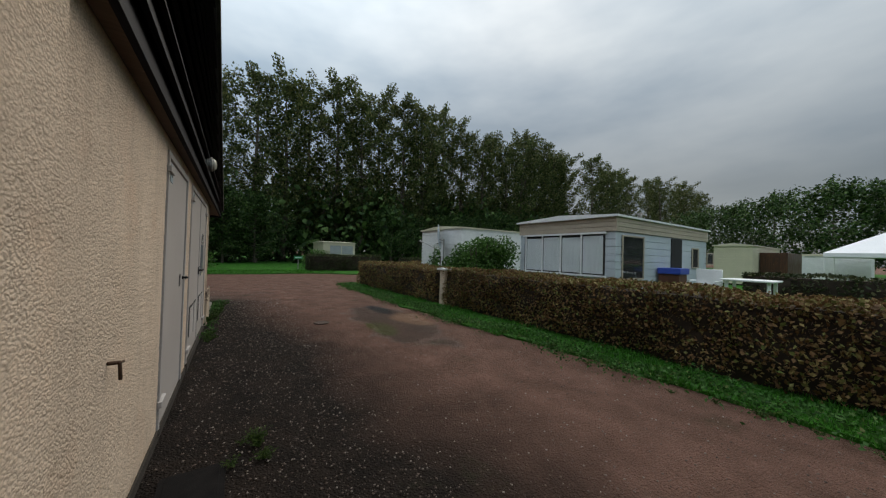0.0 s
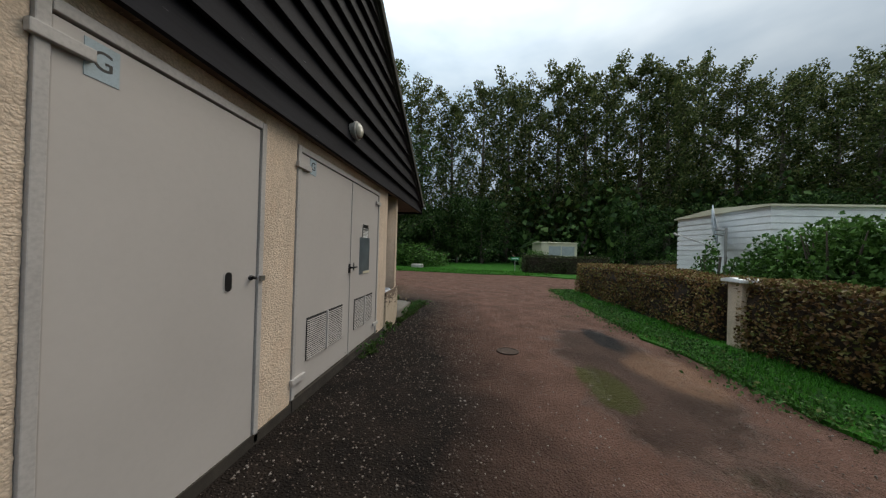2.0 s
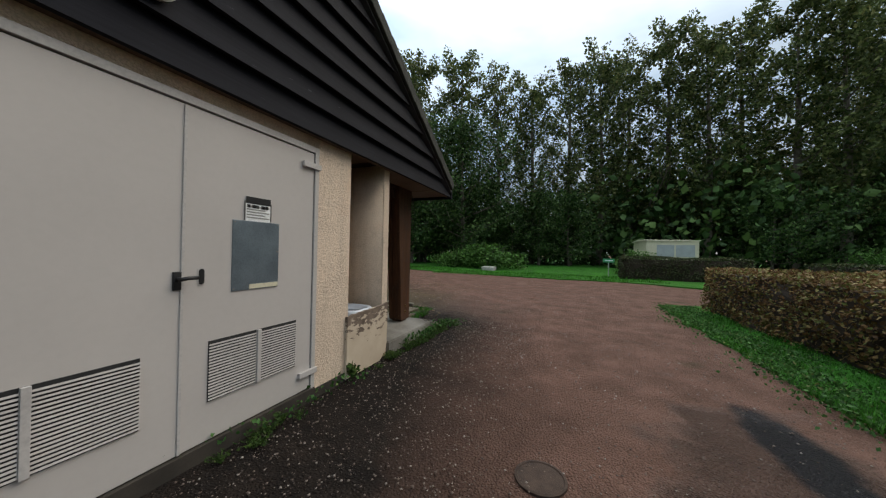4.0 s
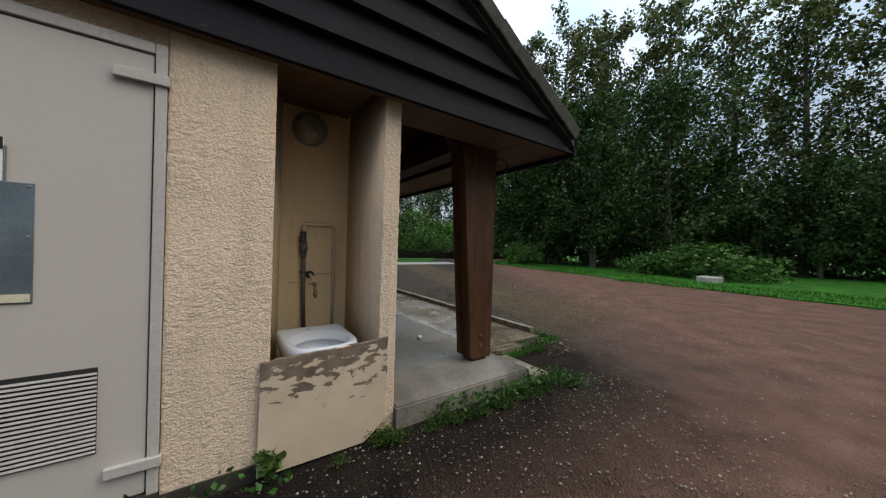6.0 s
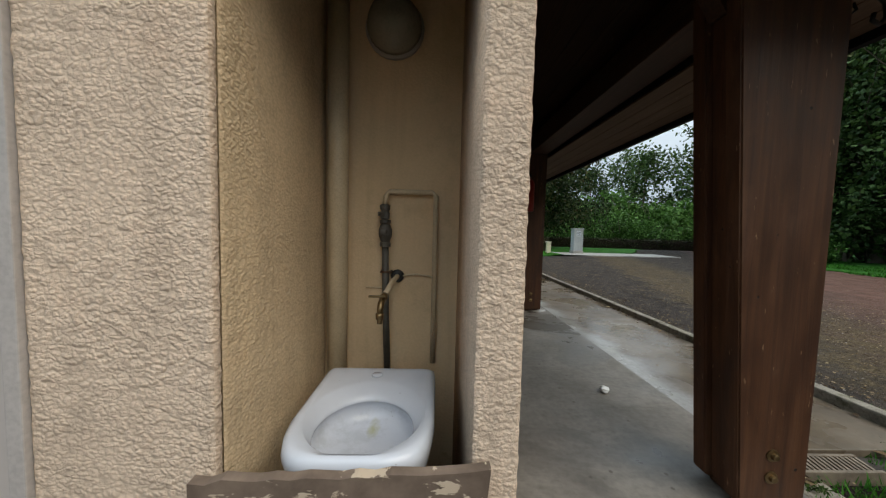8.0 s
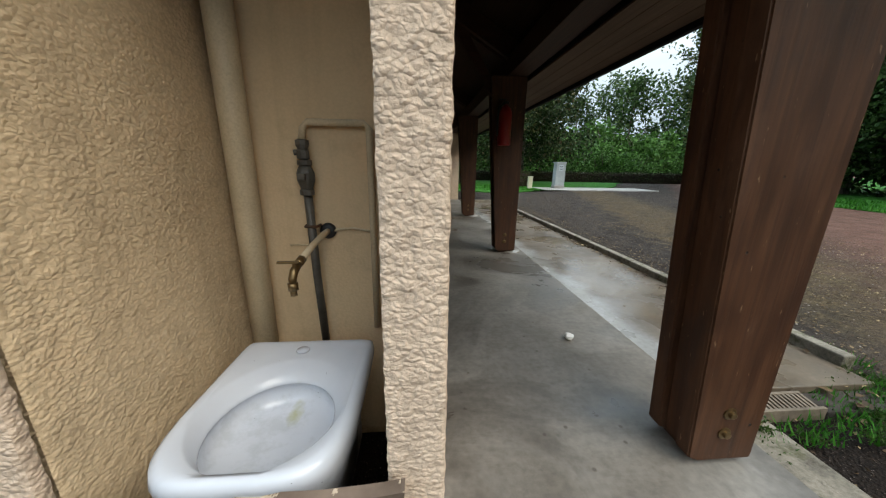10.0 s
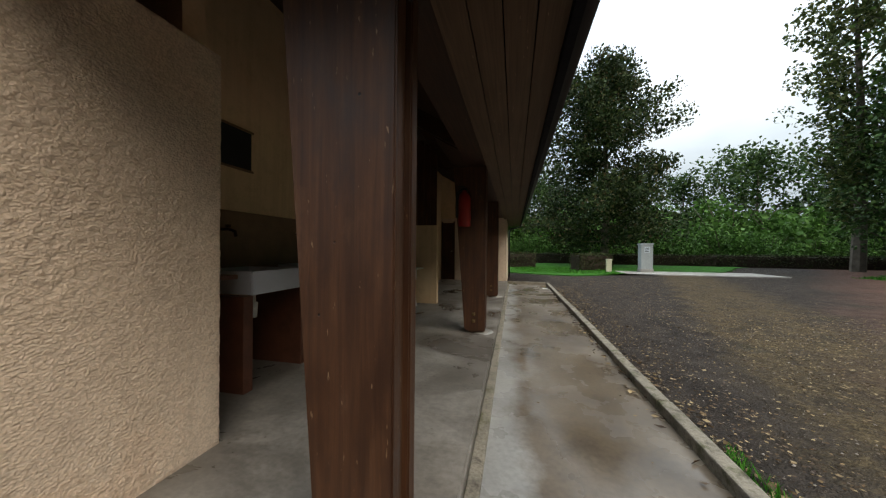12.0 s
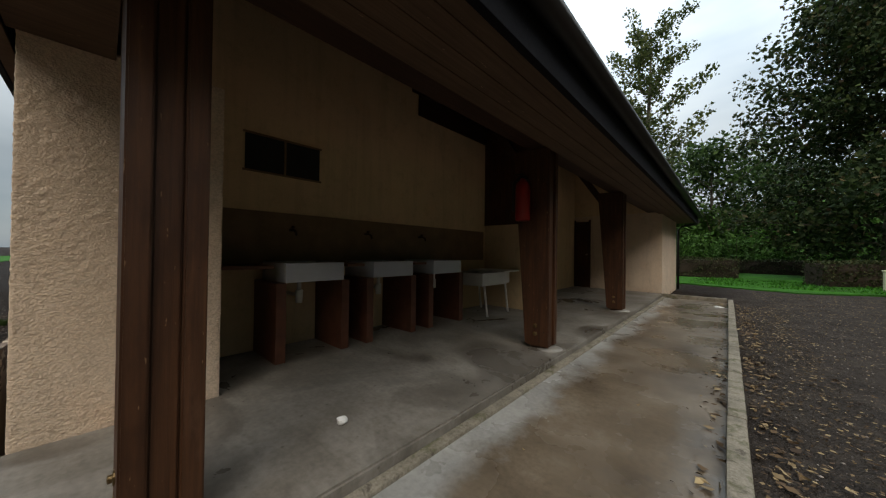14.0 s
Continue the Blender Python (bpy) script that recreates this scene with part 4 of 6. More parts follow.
def door_single():
    d = thing("door_1", (-4.0, 0.02, 0), "closed pale grey steel service door with label", "door", kind="structure")
    box("frame_jamb", (GX0, GX0 + 0.04, -0.012, 0.10, 0.0, 2.055), "frame", d)
    box("frame_jamb", (GX1 - 0.04, GX1, -0.012, 0.10, 0.0, 2.055), "frame", d)
    box("frame_head", (GX0 + 0.042, GX1 - 0.042, -0.012, 0.10, 2.01, 2.055), "frame", d)
    leaf = box("leaf", (GX0 + 0.046, GX1 - 0.049, 0.0, 0.05, 0.025, 2.000), "door", d)
    # near-black sheet behind the leaf, painting the shade in the door gaps
    box("rebate", (GX0 + 0.03, GX1 - 0.03, 0.052, 0.07, 0.0, 2.04), "dark_in", d, 0.0)
    slot(leaf, -3.75, -3.70, 1.0, 1.11)
    bm = bmesh.new()
    tube(bm, [(-3.55, 0.0, 1.065), (-3.55, -0.012, 1.065)], 0.016, 10)
    tube(bm, [(-3.55, -0.010, 1.065), (-3.55, -0.038, 1.065), (-3.565, -0.042, 1.065)], 0.009, 8)
    part("handle", bm, "black", leaf, "short black door knob", True)
    box("keep", (-3.49, -3.45, -0.03, -0.013, 1.04, 1.075), "steel", d, 0.003)
    strap(d, GX0 - 0.02, GX0 + 0.15, 1.92, 0.0)
    strap(d, GX0 - 0.02, GX0 + 0.15, 0.24, 0.0)
    label_plate(leaf, -4.40, -4.29, 1.85, 1.985, 0.0)
    box("sill", (GX0, GX1, -0.006, 0.1, -0.03, 0.020), "plinth", d, 0.004)


def door_double():
    d = thing("door_2", (-2.05, 0.02, 0), "closed pale grey steel double doors with louvred vents and a metal plate", "door", kind="structure")
    box("frame_jamb", (QX0, QX0 + 0.04, -0.012, 0.10, 0.0, 2.055), "frame", d)
    box("frame_jamb", (QX1 - 0.04, QX1, -0.012, 0.10, 0.0, 2.055), "frame", d)
    box("frame_head", (QX0 + 0.042, QX1 - 0.042, -0.012, 0.10, 2.01, 2.055), "frame", d)
    l1 = box("leaf", (QX0 + 0.046, -2.004, 0.0, 0.05, 0.09, 2.003), "door", d)
    # same near-black sheet, so the gaps round both leaves read as shaded
    box("rebate", (QX0 + 0.03, QX1 - 0.03, 0.052, 0.07, 0.0, 2.04), "dark_in", d, 0.0)
    l2 = box("leaf", (-1.996, QX1 - 0.046, 0.0, 0.05, 0.09, 2.003), "door", d)
    louvre(l1, -2.88, -2.175, 0.315, 0.672, -0.006)
    louvre(l2, -1.86, -1.225, 0.315, 0.672, -0.006)
    strap(d, QX0 - 0.02, QX0 + 0.17, 1.90, 0.0)
    strap(d, QX0 - 0.02, QX0 + 0.17, 0.22, 0.0)
    strap(d, QX1 - 0.17, QX1 + 0.01, 1.895, 0.0)
    strap(d, QX1 - 0.17, QX1 + 0.01, 0.225, 0.0)
    label_plate(l1, -2.90, -2.80, 1.87, 2.0, 0.0)
    pl = box("plate", (-1.735, -1.40, -0.006, 0.0, 0.95, 1.40), "plate", l2, 0.0015, "blue-grey galvanised metal plate")
    box("notice", (-1.62, -1.405, -0.0085, -0.006, 0.955, 0.985), "cream", pl, 0.0)
    n2 = box("notice", (-1.655, -1.475, -0.006, 0.0, 1.40, 1.56), "white", l2, 0.0015, "faded printed notice")
    box("band", (-1.655, -1.475, -0.0085, -0.006, 1.515, 1.56), "black", n2, 0.0)
    for k in range(5):
        box("text_bar", (-1.648, -1.485 - (k % 2) * 0.03, -0.0085, -0.006, 1.42 + k * 0.018, 1.428 + k * 0.018), "lamp_grey", n2, 0.0)
    for k, w in enumerate((0.02, 0.03, 0.015, 0.03, 0.02)):
        box("picture_block", (-1.645 + k * 0.033, -1.645 + k * 0.033 + w, -0.0085, -0.006, 1.488, 1.508), "black", n2, 0.0)
    for rx, rz in ((-1.722, 0.963), (-1.413, 0.963), (-1.722, 1.387), (-1.413, 1.387), (-1.413, 1.20)):
        bm = bmesh.new()
        lathe(bm, [(0.0, 0.0), (0.006, 0.0), (0.005, 0.002), (0.0, 0.003)], (rx, -0.006, rz), "Y", 8)
        part("rivet", bm, "steel", pl)
    for rx in (-1.662, -1.472):
        box("clip", (rx, rx + 0.004, -0.010, -0.001, 1.405, 1.53), "steel", n2, 0.0)
    bm = bmesh.new()
    tube(bm, [(-2.03, 0.0, 1.05), (-2.03, -0.05, 1.05), (-2.0, -0.055, 1.055), (-1.95, -0.055, 1.055)], 0.011, 8)
    bx(bm, -2.05, -2.01, -0.012, 0.0, 0.99, 1.09, 0.004)
    part("handle", bm, "black", l1, "black lever handle", True)
    slot(l2, -1.922, -1.892, 1.01, 1.10)
    box("astragal", (-2.012, -1.996, -0.008, -0.001, 0.09, 2.0), "frame", d, 0.002)
    box("sill", (QX0, QX1, -0.02, 0.1, -0.03, 0.082), "plinth", d, 0.004)


door_single()
door_double()

# lamp on the cladding
lamp = thing("wall_lamp", (-2.21, -0.12, 2.49), "round grey bulkhead lamp with a glass lens on the gable", "lamp")
bm = bmesh.new()
lathe(bm, [(0.0, 0.0), (0.07, 0.0), (0.08, 0.01), (0.08, 0.05), (0.095, 0.055), (0.095, 0.075), (0.082, 0.08), (0.0, 0.08)], (-2.21, -0.05, 2.49), "Y", 24)
part("body", bm, "lamp_grey", lamp, smooth=False)
bm = bmesh.new()
lathe(bm, [(0.0, 0.078), (0.08, 0.078), (0.074, 0.10), (0.05, 0.118), (0.0, 0.125)], (-2.21, -0.05, 2.49), "Y", 24)
part("lens", bm, "dome", lamp, "frosted glass lens", True)

# tap peg in the wall
bm = bmesh.new()
tube(bm, [(-5.64, 0.01, 0.868), (-5.64, -0.04, 0.868)], 0.008, 8)
tube(bm, [(-5.675, -0.042, 0.874), (-5.605, -0.042, 0.862)], 0.0055, 8)
tube(bm, [(-5.64, -0.038, 0.868), (-5.64, -0.042, 0.795)], 0.0065, 8)
tagged(part("wall_tap", bm, "rust", smooth=True), "rusty little tap spindle sticking out of the wall", "tap")

# ---- niche with the slop sink ----
bd = bmesh.new()
outline = [(-0.652, 0.0), (-0.645, 0.585)]
for k in range(1, 18):
    x = -0.645 + 0.70 * k / 18
    outline.append((x, 0.585 + 0.035 * k / 18 + noise.noise((k * 1.7, 0, 0)) * 0.014))
outline += [(0.058, 0.625), (0.050, 0.54), (0.056, 0.40), (0.044, 0.26), (0.048, 0.16), (0.022, 0.09), (-0.03, 0.04), (-0.09, 0.0)]
prism(bd, outline[::-1], 1, -0.032, -0.004)
tagged(part("front_board", bd, "chipped"), "cream painted board with flaking paint closing the niche foot", "board")


def slop_sink():
    s = thing("slop_sink", (-0.29, 0.3, 0.0), "white ceramic slop sink standing in the wall niche", "sink")
    cx = -0.295

    def ring(t, z, inset=0.0):
        """A rounded outline: square at the wall, round in front."""
        out = []
        for k in range(40):
            a = 2 * math.pi * (k + 0.5) / 40
            ca, sa = math.cos(a), math.sin(a)
            e = 0.09 if sa > 0 else 0.46
            w = (0.222 if sa > 0 else 0.20 + 0.022 * (1 + sa)) - inset
            px = cx + math.copysign(abs(ca) ** e, ca) * w
            py = 0.29 + math.copysign(abs(sa) ** e, sa) * (0.272 - inset)
            out.append((px, py, z))
        return out

    def hole(z, s_, dy=0.0):
        return [(cx + math.cos(2 * math.pi * (k + 0.5) / 40) * 0.172 * s_, 0.232 + dy + math.sin(2 * math.pi * (k + 0.5) / 40) * 0.188 * s_, z) for k in range(40)]
    levels = [ring(0, 0.16, 0.07), ring(0, 0.34, 0.06), ring(0, 0.50, 0.012), ring(0, 0.565, 0.0), ring(0, 0.592, 0.004), ring(0, 0.603, 0.018), ring(0, 0.600, 0.03),
              hole(0.598, 1.10, 0.014), hole(0.592, 1.05, 0.010), hole(0.572, 0.95, -0.002), hole(0.560, 0.90, -0.010), hole(0.553, 0.885, -0.012), hole(0.547, 0.89, -0.012), hole(0.545, 0.94, -0.008),
              hole(0.52, 0.97, -0.006), hole(0.49, 0.92, -0.004), hole(0.476, 0.80, 0.0), hole(0.470, 0.45, 0.01), hole(0.464, 0.12, 0.03)]
    bm = bmesh.new()
    vs = [[bm.verts.new(p) for p in l] for l in levels]
    for a, b in zip(vs, vs[1:]):
        for k in range(40):
            bm.faces.new((a[k], a[(k + 1) % 40], b[(k + 1) % 40], b[k]))
    bm.faces.new(vs[0][::-1])
    bm.faces.new(vs[-1])
    bmesh.ops.recalc_face_normals(bm, faces=bm.faces)
    part("bowl", bm, "bowl", s, smooth=True)
    bm = bmesh.new()
    lathe(bm, [(0.0, 0.0), (0.022, 0.0), (0.020, 0.004), (0.0, 0.005)], (cx - 0.01, 0.49, 0.60), "Z", 16)
    part("cap", bm, "ceramic", s, smooth=True)
    box("pedestal", (cx - 0.12, cx + 0.12, 0.2, 0.74, -0.02, 0.17), "ceramic", s, 0.03)


slop_sink()
bm = bmesh.new()
tube(bm, [(-0.530, 0.70, 0.0), (-0.530, 0.70, 2.6)], 0.045, 14)
tagged(part("drain_pipe", bm, "pvc", smooth=True), "cream painted vertical drain pipe in the niche corner", "pipe")
pip = thing("water_pipe", (-0.3, 0.73, 0.6), "grey steel water pipe with valve and brass tap", "pipe")
M["pipe_grey"] = soft_paint("grey_painted_pipe", (0.105, 0.098, 0.085), 0.35, 0.5, 0.2, 16, 0.3)
bm = bmesh.new()
tube(bm, [(-0.300, 0.722, 0.5), (-0.312, 0.720, 0.80), (-0.318, 0.718, 1.14)], 0.0155, 12)
part("riser", bm, "pipe_grey", pip, smooth=True)
PX, PY = -0.318, 0.716
bm = bmesh.new()
lathe(bm, [(0.016, 0.0), (0.025, 0.002), (0.025, 0.020), (0.020, 0.024), (0.026, 0.040), (0.031, 0.055), (0.031, 0.080), (0.024, 0.098), (0.020, 0.104), (0.025, 0.108), (0.025, 0.124), (0.014, 0.126)], (PX, PY, 1.100), "Z", 14)
bx(bm, PX - 0.018, PX + 0.010, PY - 0.045, PY - 0.020, 1.155, 1.180, 0.006)
part("valve", bm, "pipe_grey", pip, "dark grey check valve")
bm = bmesh.new()
lathe(bm, [(0.014, 0.0), (0.022, 0.004), (0.022, 0.030), (0.017, 0.036), (0.024, 0.050), (0.024, 0.066), (0.012, 0.070)], (PX - 0.003, PY, 1.226), "Z", 8)
tube(bm, [(PX - 0.02, PY, 1.252), (PX - 0.034, PY - 0.004, 1.250)], 0.010, 8)
part("stopcock", bm, "pipe_grey", pip, "small dark stopcock above the valve")
bm = bmesh.new()
lathe(bm, [(0.0, 0.0), (0.013, 0.0), (0.015, 0.003), (0.013, 0.010), (0.0, 0.011)], (PX - 0.002, PY - 0.018, 1.165), "Y", 10)
part("plug", bm, "steel", pip, "bright steel plug", True)
bm = bmesh.new()
tube(bm, [(PX - 0.003, 0.716, 1.295), (-0.318, 0.728, 1.335), (-0.303, 0.732, 1.355), (-0.105, 0.732, 1.355), (-0.088, 0.732, 1.338), (-0.088, 0.732, 0.55)], 0.0125, 10)
part("loop_pipe", bm, "pvc", pip, "cream painted pipe loop", True)
bm = bmesh.new()
lathe(bm, [(0.0, 0.0), (0.031, 0.0), (0.031, 0.008), (0.022, 0.014), (0.014, 0.016), (0.0, 0.016)], (-0.262, 0.749, 0.962), "Y", 16)
part("wall_rose", bm, "black", pip, "black wall rose", True)
bm = bmesh.new()
tube(bm, [(-0.262, 0.745, 0.962), (-0.264, 0.70, 0.960), (-0.274, 0.60, 0.944), (-0.283, 0.49, 0.918)], 0.0115, 10)
part("spout_pipe", bm, "pvc", pip, "cream painted outlet pipe", True)
bm = bmesh.new()
tube(bm, [(-0.282, 0.50, 0.920), (-0.284, 0.468, 0.912)], 0.0155, 6)
tube(bm, [(-0.284, 0.470, 0.912), (-0.286, 0.440, 0.900), (-0.288, 0.428, 0.880), (-0.288, 0.426, 0.862)], [0.013, 0.013, 0.012, 0.010], 10)
tube(bm, [(-0.288, 0.426, 0.868), (-0.288, 0.426, 0.846)], 0.0155, 8)
tube(bm, [(-0.288, 0.426, 0.848), (-0.288, 0.426, 0.828)], 0.0105, 8)
part("tap", bm, "brass", pip, "dull brass tap", True)
bm = bmesh.new()
tube(bm, [(-0.286, 0.446, 0.900), (-0.286, 0.446, 0.928)], 0.006, 8)
bx(bm, -0.335, -0.272, 0.440, 0.452, 0.922, 0.930, 0.003)
part("tap_lever", bm, "brass", pip, "dull brass lever")
bm = bmesh.new()
tube(bm, [(-0.262, 0.738, 0.955), (-0.22, 0.744, 0.968), (-0.17, 0.744, 0.972), (-0.10, 0.744, 0.960)], 0.005, 6)
tube(bm, [(-0.325, 0.744, 0.905), (-0.41, 0.744, 0.906)], 0.004, 6)
part("clip_wire", bm, "pvc", pip, smooth=True)
bm = bmesh.new()
tube(bm, [(-0.335, 0.745, 0.985), (-0.334, 0.708, 0.985), (-0.292, 0.702, 0.985), (-0.290, 0.745, 0.985)], 0.006, 6)
part("pipe_clip", bm, "rust", pip)
dl = thing("niche_lamp", (-0.29, 0.74, 2.08), "dark round glass dome lamp on the niche wall", "lamp")
bm = bmesh.new()
lathe(bm, [(0.0, 0.0), (0.13, 0.0), (0.132, 0.02), (0.12, 0.03), (0.0, 0.03)], (-0.29, 0.75, 2.08), "Y", 24)
part("base", bm, "lamp_grey", dl)
bm = bmesh.new()
lathe(bm, [(0.0, 0.028), (0.122, 0.028), (0.12, 0.055), (0.10, 0.10), (0.06, 0.13), (0.0, 0.14)], (-0.29, 0.75, 2.08), "Y", 24)
part("dome", bm, "dark_dome", dl, "dark glass dome", True)
wall("niche_ceiling", [(-0.75, 0.0, 0.0, 0.75, 2.245, 2.26)], "soffit", "brown boarded niche ceiling")

# ---- wash porch fittings ----
def wash_sink(y0, y1):
    s = thing("wash_sink", (-0.45, (y0 + y1) / 2, 0.14), "white ceramic wash sink on brown tiled piers", "sink", "row of wash sinks")
    bm = bmesh.new()
    x0, x1, z0, z1, t = -0.75, -0.165, 0.83, 1.005, 0.03
    bx(bm, x1 - t, x1, y0, y1, z0, z1, 0.008)
    bx(bm, x0, x0 + t, y0, y1, z0, z1, 0.008)
    bx(bm, x0 + t, x1 - t, y0, y0 + t, z0 + 0.001, z1 - 0.001, 0.006)
    bx(bm, x0 + t, x1 - t, y1 - t, y1, z0 + 0.001, z1 - 0.001, 0.006)
    bx(bm, x0 + t, x1 - t, y0 + t, y1 - t, z0 + 0.004, z0 + 0.03)
    part("basin", bm, "ceramic", s)
    for a, b in ((y0 - 0.07, y0 + 0.015), (y1 - 0.015, y1 + 0.07)):
        box("pier", (-0.75, -0.18, a, b, 0.13, 0.828), "brown_tile", s, 0.006)
    ym = (y0 + y1) / 2 - 0.08
    bm = bmesh.new()
    tube(bm, [(-0.36, ym, 0.83), (-0.36, ym, 0.74)], 0.02, 10)
    tube(bm, [(-0.36, ym, 0.74), (-0.36, ym, 0.62)], [0.036, 0.03], 12)
    tube(bm, [(-0.36, ym, 0.70), (-0.5, ym, 0.69), (-0.73, ym, 0.69)], 0.018, 10)
    part("waste_trap", bm, "enamel", s, "pale plastic waste trap", True)
    bm = bmesh.new()
    tube(bm, [(-0.74, ym + 0.06, 1.33), (-0.66, ym + 0.06, 1.33), (-0.60, ym + 0.06, 1.31), (-0.59, ym + 0.06, 1.27)], 0.012, 8)
    bx(bm, -0.69, -0.65, ym + 0.05, ym + 0.07, 1.345, 1.37, 0.004)
    part("tap", bm, "rust", s, "dull old wall tap", True)
    return s


for a, b in ((1.40, 1.955), (2.305, 2.875), (3.235, 3.795)):
    wash_sink(a, b)
for a, b in ((0.95, 1.325), (2.03, 2.23), (2.95, 3.16)):
    tagged(box("side_shelf", (-0.75, -0.22, a, b, 0.955, 0.985), "brown_tile", bevel=0.004), "dark brown shelf slab beside the wash sinks", "shelf")
tagged(box("splashback", (-0.749, -0.738, 0.88, 5.16, 0.98, 1.50), "dado", bevel=0.002), "dark brown painted splashback above the wash sinks", "panel", kind="structure")

win = thing("window_1", (-0.74, 1.6, 2.06), "dark two-pane high window in the porch wall", "window", kind="structure")
box("pane", (-0.748, -0.744, 1.23, 1.585, 1.895, 2.24), M["dark_in"], win, 0.0)
box("pane", (-0.748, -0.744, 1.605, 1.965, 1.895, 2.24), M["dark_in"], win, 0.0)
box("mullion", (-0.749, -0.735, 1.585, 1.605, 1.895, 2.24), "dado", win, 0.002)
for b in ((1.21, 1.985, 2.24, 2.26), (1.21, 1.985, 1.875, 1.895)):
    box("frame_bar", (-0.749, -0.735, *b), "dado", win, 0.002)

# closet with dark boards past the sinks
wall("wall_closet", [(-0.75, 0.25, 5.22, 5.34, 0.13, 1.62)], "smooth", "cream low wall beside the laundry tub")
cl = thing("closet_panel", (-0.25, 5.2, 1.62), "dark brown boarded panel above the low wall", "panel")
for k in range(8):
    box("board", (-0.75 + k * 0.125, -0.63 + k * 0.125, 5.20, 5.235, 1.62, roof_z(-0.63 + k * 0.125) - 0.05), "wood_z", cl, 0.003)
box("board", (-0.748, -0.715, 3.47, 5.2, 3.14, 3.55), "wood_y", cl, 0.003)
tub = thing("laundry_tub", (-0.3, 4.6, 0.14), "white enamel laundry tub on thin steel legs", "sink")
bm = bmesh.new()
bx(bm, -0.70, -0.06, 4.18, 4.21, 0.62, 0.80, 0.006)
bx(bm, -0.70, -0.06, 4.93, 4.96, 0.62, 0.80, 0.006)
bx(bm, -0.70, -0.67, 4.21, 4.93, 0.62, 0.80, 0.006)
bx(bm, -0.09, -0.06, 4.21, 4.93, 0.62, 0.80, 0.006)
bx(bm, -0.67, -0.09, 4.21, 4.93, 0.60, 0.63, 0.004)
part("basin", bm, "enamel", tub)
box("drain_board", (-0.72, -0.0, 4.70, 5.18, 0.80, 0.825), "enamel", tub, 0.006)
for y in (4.28, 4.88):
    for x in (-0.64, -0.10):
        bm = bmesh.new()
        tube(bm, [(x, y, 0.64), (x + 0.02, y + 0.01, 0.40), (x + 0.05, y + 0.02, 0.138)], 0.017, 8)
        part("leg", bm, "enamel", tub, smooth=True)

# end wall door
d3 = thing("door_3", (-0.5, 9.88, 0.14), "dark brown closed door at the porch end", "door", kind="structure")
box("leaf", (-0.70, -0.34, 9.875, 9.898, 0.145, 2.05), "wood_z", d3, 0.004)
box("frame_jamb", (-0.745, -0.702, 9.86, 9.898, 0.14, 2.1), "wood_z", d3, 0.004)
box("frame_jamb", (-0.338, -0.29, 9.86, 9.898, 0.14, 2.1), "wood_z", d3, 0.004)
box("door_handle", (-0.42, -0.36, 9.84, 9.875, 1.08, 1.11), "steel", d3, 0.004)

# fire extinguisher on the second post
ex = thing("fire_extinguisher", (1.05, 3.22, 1.45), "red fire extinguisher hung on the porch post", "extinguisher")
bm = bmesh.new()
lathe(bm, [(0.0, 0.0), (0.066, 0.0), (0.075, 0.012), (0.075, 0.34), (0.06, 0.39), (0.03, 0.42), (0.025, 0.44), (0.0, 0.44)], (1.08, 3.262, 1.45), "Z", 20)
part("cylinder", bm, "red", ex, smooth=True)
bm = bmesh.new()
bx(bm, 1.05, 1.11, 3.24, 3.285, 1.885, 1.92, 0.006)
bx(bm, 1.0, 1.08, 3.255, 3.27, 1.93, 1.945, 0.003)
part("valve_head", bm, "black", ex)
bm = bmesh.new()
tube(bm, [(1.05, 3.25, 1.90), (0.99, 3.23, 1.85), (0.985, 3.225, 1.7), (0.99, 3.225, 1.55)], 0.012, 8)
part("hose", bm, "black", ex, smooth=True)
box("bracket", (1.05, 1.11, 3.336, 3.342, 1.6, 1.9), "steel", ex, 0.001)

# crumpled paper on the slab
bm = bmesh.new()
bmesh.ops.create_icosphere(bm, subdivisions=2, radius=0.034)
for v in bm.verts:
    v.co *= 0.75 + 0.5 * abs(noise.noise(v.co * 40))
    v.co.z *= 0.75
bmesh.ops.translate(bm, verts=bm.verts, vec=(1.05, 1.25, 0.162))
tagged(part("paper_litter", bm, "paper"), "crumpled white scrap of paper lying on the slab", "litter")

bm = bmesh.new()
bx(bm, 2.46, 2.60, 8.72, 8.84, 0.066, 0.071, 0.002)
for v in bm.verts:
    v.co.z += 0.008 * abs(noise.noise(v.co * 12))
tagged(part("paper_litter", bm, "paper"), "flat white scrap of card lying on the walkway", "litter")

# drain lid at the wall foot
dlid = thing("floor_drain", (-5.3, -0.28, 0), "black wet iron drain lid at the wall foot", "drain")
box("frame", (-5.52, -5.06, -0.42, -0.10, -0.03, 0.006), "coal", dlid, 0.003)
box("lid", (-5.49, -5.09, -0.39, -0.13, -0.02, 0.010), "coal", dlid, 0.003)

# manhole lid in the lane
bm = bmesh.new()
lathe(bm, [(0.0, -0.02), (0.14, -0.02), (0.14, 0.004), (0.126, 0.006), (0.121, 0.0), (0.0, 0.001)], (-1.25, -1.83, 0.0), "Z", 24)
tagged(part("manhole_lid", bm, "iron"), "small round rusty lid set in the tarmac", "manhole")

